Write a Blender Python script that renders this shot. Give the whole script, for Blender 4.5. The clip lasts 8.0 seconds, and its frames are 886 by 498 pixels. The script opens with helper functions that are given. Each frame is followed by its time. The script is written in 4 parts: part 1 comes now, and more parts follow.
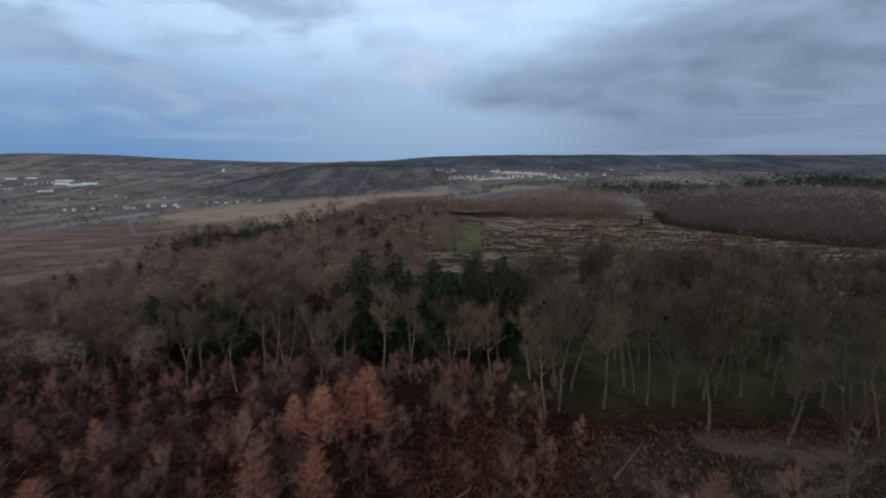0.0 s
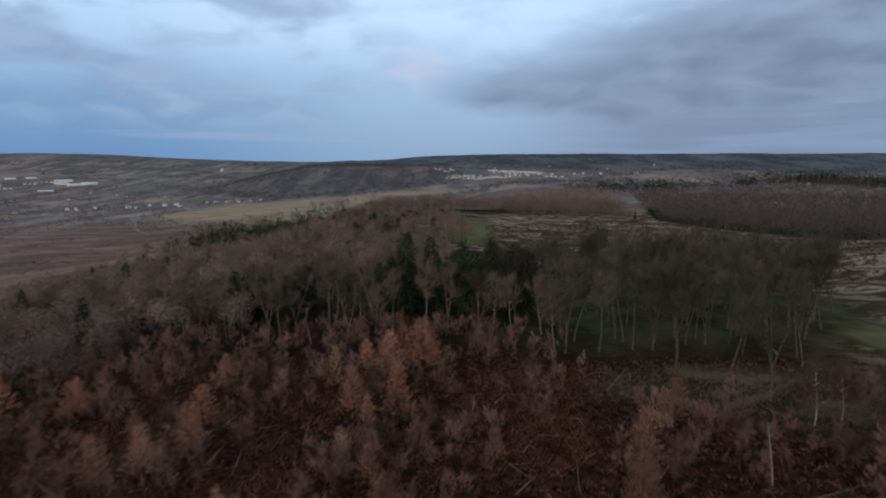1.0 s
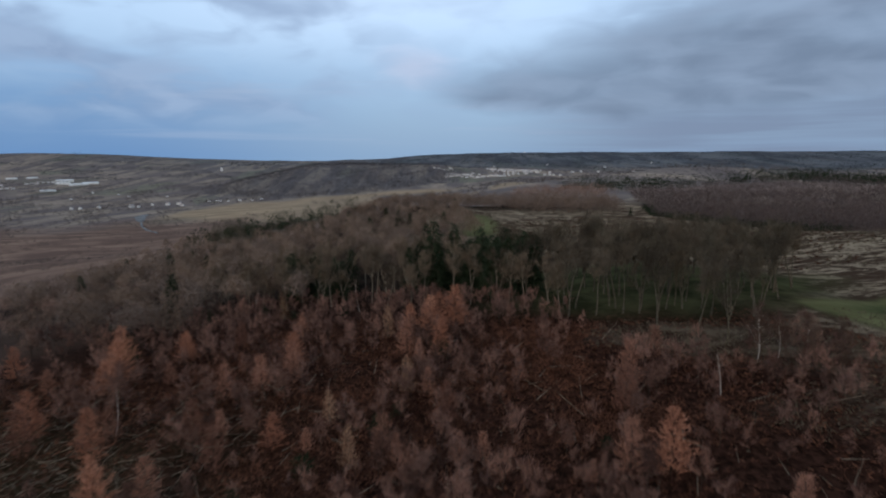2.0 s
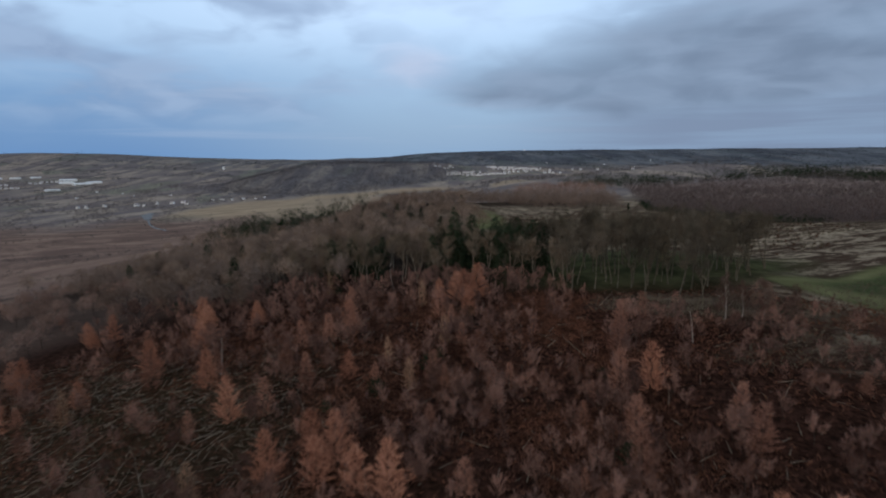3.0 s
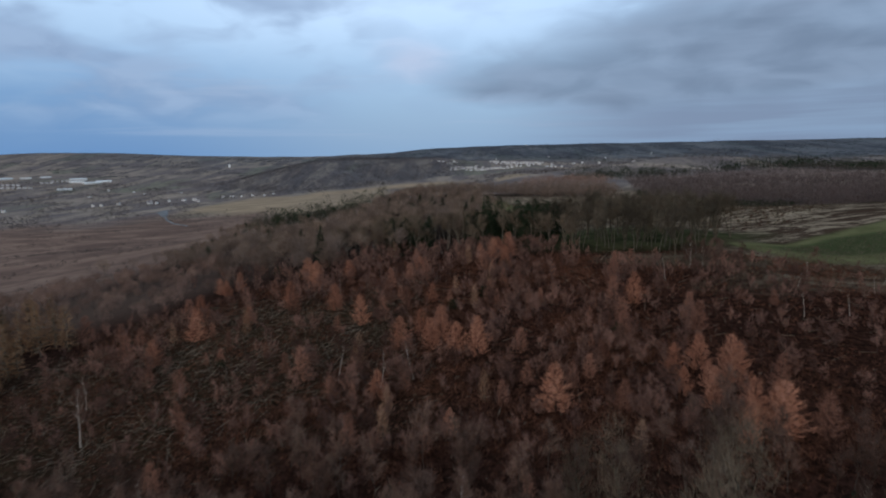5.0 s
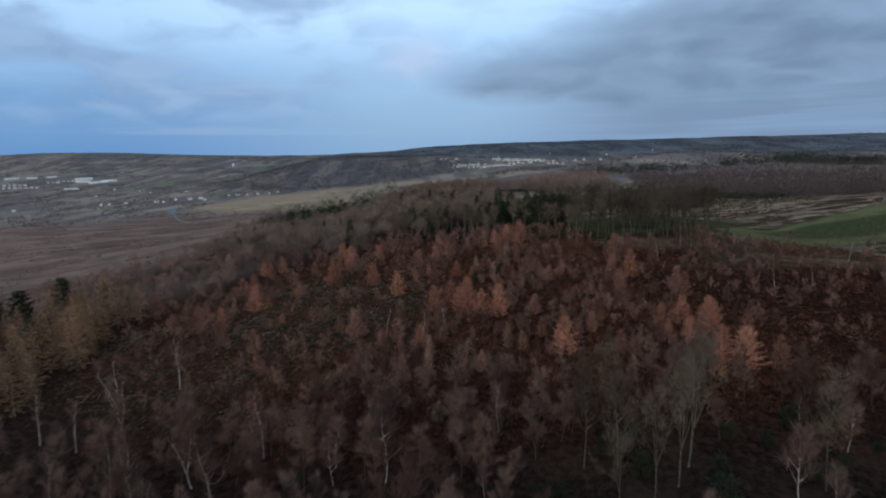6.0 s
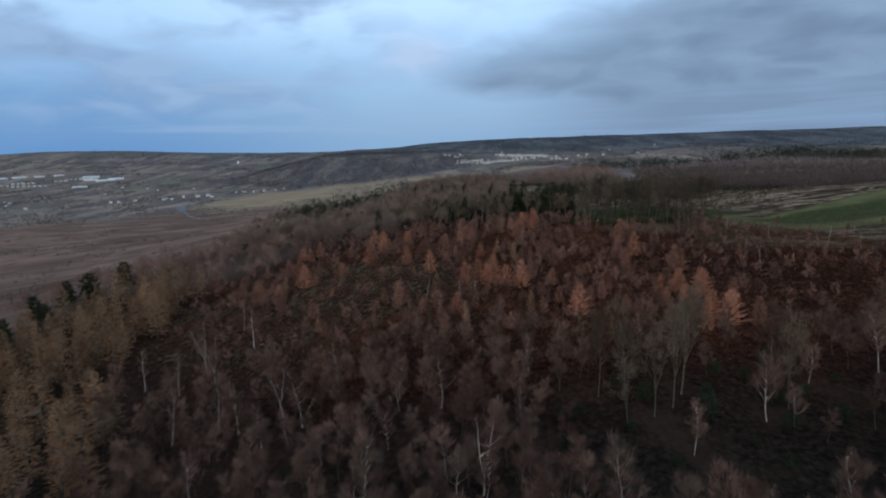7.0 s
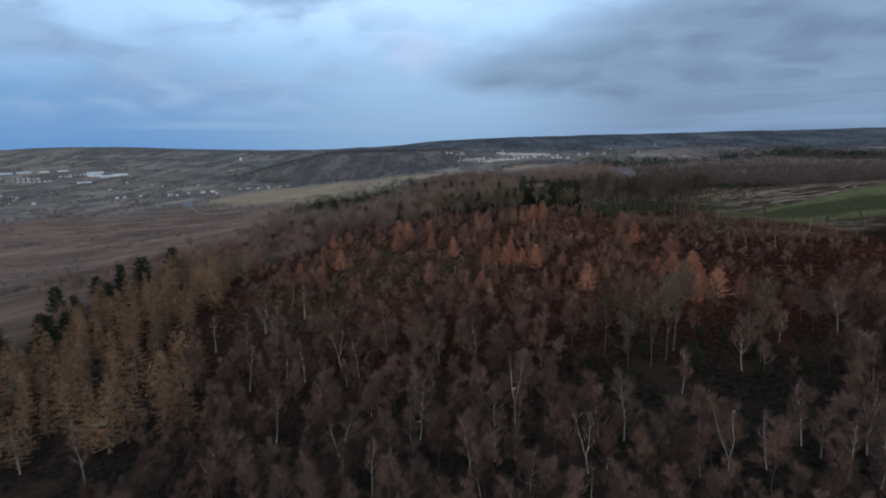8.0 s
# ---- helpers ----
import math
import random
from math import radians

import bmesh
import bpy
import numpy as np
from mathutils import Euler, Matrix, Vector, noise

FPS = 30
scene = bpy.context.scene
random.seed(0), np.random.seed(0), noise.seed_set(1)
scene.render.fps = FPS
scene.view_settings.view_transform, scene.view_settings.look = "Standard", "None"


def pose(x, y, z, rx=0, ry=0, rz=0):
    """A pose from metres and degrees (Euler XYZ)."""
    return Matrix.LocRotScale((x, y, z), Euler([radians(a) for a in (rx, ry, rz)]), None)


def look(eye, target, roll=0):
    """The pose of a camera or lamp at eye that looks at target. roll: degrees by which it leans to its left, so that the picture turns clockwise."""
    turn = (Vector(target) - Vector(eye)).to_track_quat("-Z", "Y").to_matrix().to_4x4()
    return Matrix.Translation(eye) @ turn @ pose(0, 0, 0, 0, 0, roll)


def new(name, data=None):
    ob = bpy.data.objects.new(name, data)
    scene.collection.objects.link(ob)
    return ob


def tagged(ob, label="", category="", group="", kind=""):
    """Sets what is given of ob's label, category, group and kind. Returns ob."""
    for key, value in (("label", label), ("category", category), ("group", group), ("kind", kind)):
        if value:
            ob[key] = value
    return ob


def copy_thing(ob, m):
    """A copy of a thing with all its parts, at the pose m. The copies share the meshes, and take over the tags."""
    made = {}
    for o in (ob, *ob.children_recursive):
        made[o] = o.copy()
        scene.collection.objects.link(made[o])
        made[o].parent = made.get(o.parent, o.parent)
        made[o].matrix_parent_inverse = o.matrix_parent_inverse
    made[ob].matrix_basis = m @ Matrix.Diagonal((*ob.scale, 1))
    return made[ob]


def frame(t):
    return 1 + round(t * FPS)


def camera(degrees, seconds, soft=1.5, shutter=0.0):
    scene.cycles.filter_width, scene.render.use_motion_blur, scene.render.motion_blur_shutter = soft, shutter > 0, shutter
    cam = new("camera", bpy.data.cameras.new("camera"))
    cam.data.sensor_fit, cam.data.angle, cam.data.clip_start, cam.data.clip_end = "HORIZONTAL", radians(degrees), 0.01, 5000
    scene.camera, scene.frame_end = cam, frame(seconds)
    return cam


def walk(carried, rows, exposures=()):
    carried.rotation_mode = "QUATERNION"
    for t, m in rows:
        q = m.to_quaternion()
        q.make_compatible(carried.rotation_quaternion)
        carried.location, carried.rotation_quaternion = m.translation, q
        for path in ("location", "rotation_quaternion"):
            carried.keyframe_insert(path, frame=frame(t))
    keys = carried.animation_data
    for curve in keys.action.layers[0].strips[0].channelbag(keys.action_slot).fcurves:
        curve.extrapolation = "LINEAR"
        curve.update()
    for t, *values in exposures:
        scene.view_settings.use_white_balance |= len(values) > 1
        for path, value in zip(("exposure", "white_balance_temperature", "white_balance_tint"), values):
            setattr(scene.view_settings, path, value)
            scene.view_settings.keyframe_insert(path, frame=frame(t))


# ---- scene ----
cam = camera(72.6, 8.0, soft=2.0, shutter=0.5)
METRES, EYE, TILT, LEAN, TURN = 200.0, 34.0, -8.7, 0.0, 0.0
ROWS = [
    (0.0, 0.0, 0.0, 0.0, 0.0, 0.0, -0.0),
    (0.5, -0.0154, -0.0601, -0.0077, -0.2, -0.04, 0.07),
    (1.0, -0.0312, -0.12, -0.0155, -0.32, -0.08, 0.14),
    (1.5, -0.047, -0.1813, -0.0236, -0.44, -0.13, 0.23),
    (3.0, -0.0917, -0.3594, -0.0478, -0.53, -0.37, 0.57),
    (3.5, -0.1072, -0.4198, -0.0556, -0.48, -0.46, 0.71),
    (4.0, -0.1233, -0.4804, -0.0637, -0.43, -0.56, 0.87),
    (4.5, -0.1393, -0.5413, -0.0722, -0.39, -0.68, 1.04),
    (6.0, -0.1854, -0.7221, -0.1005, -0.19, -1.0, 1.52),
    (6.5, -0.2029, -0.7797, -0.1092, -0.05, -1.13, 1.71),
    (7.0, -0.2235, -0.8383, -0.1179, 0.06, -1.34, 1.84),
    (7.5, -0.2436, -0.8979, -0.126, 0.07, -1.47, 1.75),
    (8.0, -0.2619, -0.9552, -0.1342, 0.05, -1.5, 1.47),
]
walk(cam, [(t, pose(0, 0, EYE, TILT, LEAN, TURN) @ pose(METRES * x, METRES * y, METRES * z, 90 + pitch, roll, yaw)) for t, x, y, z, yaw, pitch, roll in ROWS],
     exposures=[(0.0, 0.0, 6500, 10), (4.6, 0.0, 6500, 10), (6.0, 0.06, 6050, 6), (8.0, 0.06, 6050, 6)])

# ---- world and sun ----
SKY = 1.38
SUN_EL, SUN_AZ = 18.0, 200.0


def make_world():
    world = bpy.data.worlds.new("dusk_sky")
    scene.world = world
    world.use_nodes = True
    nt = world.node_tree
    nt.nodes.clear()
    n = nt.nodes.new

    def put(socket, v):
        if isinstance(v, bpy.types.NodeSocket):
            nt.links.new(v, socket)
        elif isinstance(v, tuple) and len(v) == 3 and socket.type == "RGBA":
            socket.default_value = (*v, 1)
        else:
            socket.default_value = v

    def mth(op, a, b=0.0, c=0.0):
        m = n("ShaderNodeMath")
        m.operation = op
        for s, v in zip(m.inputs, (a, b, c)):
            put(s, v)
        return m.outputs[0]

    def step(v, lo, hi):
        m = n("ShaderNodeMapRange")
        m.interpolation_type = "SMOOTHSTEP"
        put(m.inputs[0], v), put(m.inputs[1], lo), put(m.inputs[2], hi)
        return m.outputs[0]

    def mix(f, a, b):
        m = n("ShaderNodeMix")
        m.data_type = "RGBA"
        put(m.inputs[0], f), put(m.inputs[6], a), put(m.inputs[7], b)
        return m.outputs[2]

    def cloud(vec, scale, detail, rough=0.55, dist=0.0):
        m = n("ShaderNodeTexNoise")
        put(m.inputs["Vector"], vec), put(m.inputs["Scale"], scale), put(m.inputs["Detail"], detail)
        put(m.inputs["Roughness"], rough), put(m.inputs["Distortion"], dist)
        return m.outputs[0]

    def comb(x, y, z):
        m = n("ShaderNodeCombineXYZ")
        put(m.inputs[0], x), put(m.inputs[1], y), put(m.inputs[2], z)
        return m.outputs[0]

    tc = n("ShaderNodeTexCoord")
    sep = n("ShaderNodeSeparateXYZ")
    put(sep.inputs[0], tc.outputs["Generated"])
    x, y, z = sep.outputs
    az = mth("MULTIPLY", mth("ARCTAN2", x, y), 57.2958)
    el = mth("MULTIPLY", mth("ARCSINE", z), 57.2958)
    dome = comb(mth("MULTIPLY", az, 0.075), mth("MULTIPLY", el, 0.2), 0.0)
    n1 = cloud(dome, 1.0, 3.0, 0.45, 0.5)
    n2 = cloud(dome, 2.4, 4.0, 0.45, 0.5)
    streak = cloud(comb(mth("MULTIPLY", az, 0.04), mth("MULTIPLY", el, 0.75), 3.7), 1.0, 4.0, 0.5, 0.3)
    wob = mth("MULTIPLY", mth("SUBTRACT", n2, 0.5), 5.0)
    wob2 = mth("MULTIPLY", mth("SUBTRACT", n1, 0.5), 10.0)

    sky = n("ShaderNodeTexSky")
    sky.sky_type = "NISHITA"
    sky.sun_disc = False
    sky.sun_elevation, sky.sun_rotation = radians(SUN_EL), radians(SUN_AZ)
    sky.air_density, sky.dust_density, sky.ozone_density = 1.0, 1.5, 2.0
    dim = n("ShaderNodeMix")
    dim.data_type, dim.blend_type = "RGBA", "MULTIPLY"
    dim.inputs[0].default_value = 1.0
    put(dim.inputs[6], sky.outputs[0])
    dim.inputs[7].default_value = (0.1, 0.1, 0.1, 1)

    # clear air: pale blue overhead, deeper blue low in the west
    high = mix(step(el, 1.0, 14.0), (0.2, 0.31, 0.47), (0.393, 0.543, 0.742))
    west = mth("MULTIPLY", step(mth("MULTIPLY", az, -1.0), 2.0, 30.0), mth("SUBTRACT", 1.0, step(mth("ADD", el, wob), 1.0, 11.0)))
    air = mix(mth("MULTIPLY", west, 0.95), high, (0.1, 0.213, 0.42))
    crown = mth("MULTIPLY", step(el, 7.0, 15.0), mth("SUBTRACT", 1.0, step(mth("ABSOLUTE", mth("ADD", az, 4.0)), 5.0, 26.0)))
    air = mix(mth("MULTIPLY", crown, 0.8), air, (0.5, 0.64, 0.84))
    air = mix(0.1, air, dim.outputs[2])
    # soft grey-violet stratocumulus
    veil = step(mth("ADD", n1, mth("MULTIPLY", n2, 0.6)), 0.68, 1.0)
    west2 = mth("ADD", 0.35, mth("MULTIPLY", step(mth("MULTIPLY", az, -1.0), 4.0, 12.0), 0.55))
    low = mth("MULTIPLY", veil, mth("MULTIPLY", step(el, 1.5, 5.0), west2))
    tone = mix(step(n2, 0.36, 0.66), (0.178, 0.248, 0.382), (0.236, 0.324, 0.472))
    body = mix(low, air, tone)
    thin = mth("MULTIPLY", step(streak, 0.5, 0.72), mth("MULTIPLY", step(el, 0.6, 2.0), mth("SUBTRACT", 0.55, mth("MULTIPLY", step(el, 4.0, 9.0), 0.45))))
    body = mix(thin, body, (0.285, 0.36, 0.49))
    stratus = mth("MULTIPLY", step(az, 2.0, 22.0), mth("SUBTRACT", 1.0, step(mth("ADD", el, mth("MULTIPLY", wob, 0.4)), 3.5, 9.0)))
    stratus = mth("MULTIPLY", stratus, mth("ADD", 0.55, mth("MULTIPLY", step(streak, 0.35, 0.6), 0.4)))
    body = mix(stratus, body, (0.15, 0.2, 0.295))
    # the long dark bank in the north-east
    lower = mth("ADD", mth("ADD", mth("SUBTRACT", 4.4, mth("MULTIPLY", mth("MINIMUM", az, 17.0), 0.09)), mth("MULTIPLY", mth("MAXIMUM", mth("SUBTRACT", az, 17.0), 0.0), 0.05)), mth("MULTIPLY", wob, 0.3))
    upper = mth("ADD", mth("ADD", 6.6, mth("MULTIPLY", mth("MAXIMUM", az, 0.0), 0.29)), mth("MULTIPLY", wob, 0.7))
    bank = mth("MULTIPLY", step(mth("SUBTRACT", el, lower), -0.5, 1.3), step(mth("SUBTRACT", upper, el), -2.2, 3.4))
    bank = mth("MULTIPLY", bank, step(mth("ADD", az, mth("MULTIPLY", wob2, 0.25)), -2.5, 5.0))
    bank = mth("MULTIPLY", bank, mth("ADD", 0.82, mth("MULTIPLY", step(n1, 0.35, 0.6), 0.16)))
    shade = mix(step(mth("ADD", mth("MULTIPLY", n2, 0.7), mth("MULTIPLY", streak, 0.3)), 0.3, 0.7), (0.13, 0.178, 0.26), (0.186, 0.248, 0.35))
    body = mix(bank, body, shade)
    # faint pink break in the cloud
    pa, pe = mth("MULTIPLY", mth("ADD", az, 2.0), 0.8), mth("MULTIPLY", mth("SUBTRACT", el, 8.0), 1.5)
    pink = mth("SUBTRACT", 1.0, step(mth("ADD", mth("SQRT", mth("ADD", mth("MULTIPLY", pa, pa), mth("MULTIPLY", pe, pe))), wob), 0.3, 3.8))
    body = mix(mth("MULTIPLY", pink, 0.28), body, (0.5, 0.46, 0.55))
    bg = n("ShaderNodeBackground")
    put(bg.inputs[0], body)
    bg.inputs[1].default_value = SKY
    out = n("ShaderNodeOutputWorld")
    nt.links.new(bg.outputs[0], out.inputs[0])


make_world()
sun_lamp = bpy.data.lights.new("sun", "SUN")
sun_lamp.energy, sun_lamp.angle, sun_lamp.color = 0.95, radians(25), (1.0, 0.86, 0.74)
sun = new("sun", sun_lamp)
a, e = radians(SUN_AZ), radians(SUN_EL)
sun.matrix_world = look((0, 0, 300), (-300 * math.sin(a) * math.cos(e), -300 * math.cos(a) * math.cos(e), 300 - 300 * math.sin(e)))


# ---- materials ----
def material(name, build, rough=0.9, gloss=0.0):
    mat = bpy.data.materials.new(name)
    mat.use_nodes = True
    nt = mat.node_tree
    bsdf = nt.nodes["Principled BSDF"]
    bsdf.inputs["Roughness"].default_value = rough
    bsdf.inputs["Specular IOR Level"].default_value = gloss
    nt.links.new(build(Kit(nt, bsdf)), bsdf.inputs["Base Color"])
    return mat


class Kit:
    """Short ways to node sockets."""

    def __init__(self, nt, bsdf):
        self.nt, self.bsdf = nt, bsdf

    def node(self, kind, **values):
        nd = self.nt.nodes.new(kind)
        for k, v in values.items():
            self.put(nd.inputs[k.replace("_", " ")], v)
        return nd

    def put(self, socket, v):
        if isinstance(v, bpy.types.NodeSocket):
            self.nt.links.new(v, socket)
        elif isinstance(v, tuple) and len(v) == 3 and socket.type == "RGBA":
            socket.default_value = (*v, 1)
        else:
            socket.default_value = v

    def place(self):
        return self.nt.nodes.new("ShaderNodeNewGeometry").outputs["Position"]

    def local(self):
        return self.nt.nodes.new("ShaderNodeTexCoord").outputs["Object"]

    def per_object(self):
        return self.nt.nodes.new("ShaderNodeObjectInfo").outputs["Random"]

    def per_island(self):
        return self.nt.nodes.new("ShaderNodeNewGeometry").outputs["Random Per Island"]

    def attribute(self, name):
        nd = self.nt.nodes.new("ShaderNodeAttribute")
        nd.attribute_name = name
        return nd.outputs["Fac"]

    def noise(self, vec, scale, detail=4.0, rough=0.6, dist=0.0):
        return self.node("ShaderNodeTexNoise", Vector=vec, Scale=scale, Detail=detail, Roughness=rough, Distortion=dist).outputs[0]

    def scaled(self, vec, s):
        nd = self.nt.nodes.new("ShaderNodeVectorMath")
        nd.operation = "MULTIPLY"
        self.put(nd.inputs[0], vec)
        nd.inputs[1].default_value = s
        return nd.outputs[0]

    def math(self, op, a, b=0.0):
        nd = self.nt.nodes.new("ShaderNodeMath")
        nd.operation = op
        self.put(nd.inputs[0], a), self.put(nd.inputs[1], b)
        return nd.outputs[0]

    def step(self, v, lo, hi):
        nd = self.nt.nodes.new("ShaderNodeMapRange")
        nd.interpolation_type = "SMOOTHSTEP"
        self.put(nd.inputs[0], v), self.put(nd.inputs[1], lo), self.put(nd.inputs[2], hi)
        return nd.outputs[0]

    def mix(self, f, a, b):
        nd = self.nt.nodes.new("ShaderNodeMix")
        nd.data_type = "RGBA"
        self.put(nd.inputs[0], f), self.put(nd.inputs[6], a), self.put(nd.inputs[7], b)
        return nd.outputs[2]

    def bump(self, height, strength, distance):
        nd = self.node("ShaderNodeBump", Strength=strength, Distance=distance, Height=height)
        self.nt.links.new(nd.outputs[0], self.bsdf.inputs["Normal"])


def foliage(name, dark, mid, light, rough=0.85, mottle=1.0, grain=0.9, other=None):
    """Colour that varies from plant to plant and from twig to twig; some plants lean to another hue."""
    def build(k):
        t = k.math("FRACT", k.math("ADD", k.per_object(), k.attribute("tone")))
        c = k.mix(t, dark, mid)
        if other:
            c = k.mix(k.step(k.math("FRACT", k.math("MULTIPLY", t, 7.3)), 0.45, 0.9), c, other)
        c = k.mix(k.math("MULTIPLY", k.math("MULTIPLY", k.per_island(), grain), k.math("ADD", t, 0.25)), c, light)
        return k.mix(k.math("MULTIPLY", k.step(k.noise(k.place(), 0.35, 3.0), 0.4, 0.75), mottle), c, dark)
    return material(name, build, rough)


def bark(name, dark, light, stretch=(6.0, 6.0, 1.0)):
    def build(k):
        v = k.noise(k.scaled(k.local(), stretch), 2.2, 5.0)
        k.bump(v, 0.5, 0.02)
        c = k.mix(k.step(v, 0.38, 0.62), dark, light)
        return k.mix(k.math("MULTIPLY", k.per_object(), 0.4), c, dark)
    return material(name, build)


def build_ground(k):
    p = k.place()
    big, mid, fine = k.noise(p, 0.012, 5.0), k.noise(p, 0.09, 5.0, 0.65), k.noise(p, 0.9, 5.0, 0.7)
    # leaf litter and soil of the woods, near black to deepen tree shade
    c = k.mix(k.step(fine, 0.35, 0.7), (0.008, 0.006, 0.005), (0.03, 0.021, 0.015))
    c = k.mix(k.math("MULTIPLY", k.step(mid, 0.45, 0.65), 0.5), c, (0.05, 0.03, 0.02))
    # fallen bracken
    b = k.mix(k.step(fine, 0.35, 0.65), (0.01, 0.005, 0.0035), (0.045, 0.019, 0.0125))
    c = k.mix(k.attribute("bracken"), c, b)
    # bleached moor grass, in tussocks and torn patches
    streak = k.noise(k.scaled(p, (0.045, 0.075, 0.05)), 1.0, 7.0, 0.72, 1.5)
    m = k.mix(k.step(streak, 0.46, 0.57), (0.055, 0.033, 0.021), (0.27, 0.195, 0.125))
    m = k.mix(k.math("MULTIPLY", k.step(k.noise(p, 0.35, 5.0, 0.7), 0.48, 0.66), 0.7), m, (0.07, 0.045, 0.029))
    c = k.mix(k.attribute("moor"), c, m)
    # grazed grass
    g = k.mix(k.step(mid, 0.3, 0.7), (0.086, 0.08, 0.033), (0.14, 0.128, 0.056))
    g = k.mix(k.step(fine, 0.5, 0.8), g, (0.13, 0.12, 0.05))
    c = k.mix(k.attribute("rough_grass"), c, k.mix(k.step(mid, 0.35, 0.65), (0.026, 0.026, 0.012), (0.07, 0.066, 0.029)))
    g = k.mix(k.attribute("lush"), g, k.mix(k.step(fine, 0.4, 0.7), (0.042, 0.05, 0.02), (0.064, 0.072, 0.03)))
    c = k.mix(k.attribute("grass"), c, g)
    # distant farmland
    cells = k.node("ShaderNodeTexVoronoi", Vector=k.scaled(p, (0.0055, 0.0022, 0.0)), Scale=1.0, Randomness=0.9)
    sep = k.node("ShaderNodeSeparateColor")
    k.put(sep.inputs[0], cells.outputs["Color"])
    f = k.mix(k.step(sep.outputs[0], 0.2, 0.6), (0.215, 0.166, 0.136), (0.34, 0.256, 0.188))
    f = k.mix(k.math("MULTIPLY", k.step(sep.outputs[1], 0.74, 0.8), 0.8), f, (0.18, 0.17, 0.115))
    f = k.mix(k.step(k.noise(k.scaled(p, (0.014, 0.0026, 0.0)), 1.0, 7.0, 0.66, 0.4), 0.4, 0.6), f, (0.155, 0.122, 0.108))
    f = k.mix(k.math("MULTIPLY", k.step(mid, 0.42, 0.68), 0.7), f, (0.122, 0.093, 0.08))
    c = k.mix(k.attribute("farm"), c, f)
    # wooded far ridges, with blue distance haze mixed into the colour
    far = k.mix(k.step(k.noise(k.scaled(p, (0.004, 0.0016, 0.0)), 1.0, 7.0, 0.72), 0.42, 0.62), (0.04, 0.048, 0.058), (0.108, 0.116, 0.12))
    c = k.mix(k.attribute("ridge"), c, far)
    # heather moor in the valley
    h = k.mix(k.step(k.noise(k.scaled(p, (0.009, 0.014, 0.0)), 1.0, 7.0, 0.68, 1.2), 0.36, 0.68), (0.13, 0.08, 0.06), (0.245, 0.153, 0.108))
    c = k.mix(k.attribute("heath"), c, h)
    # straw-coloured pasture
    s = k.mix(k.step(k.noise(k.scaled(p, (0.01, 0.03, 0.0)), 1.0, 5.0), 0.35, 0.65), (0.25, 0.172, 0.108), (0.36, 0.25, 0.155))
    c = k.mix(k.attribute("straw"), c, s)
    k.bump(fine, 0.8, 0.3)
    return c


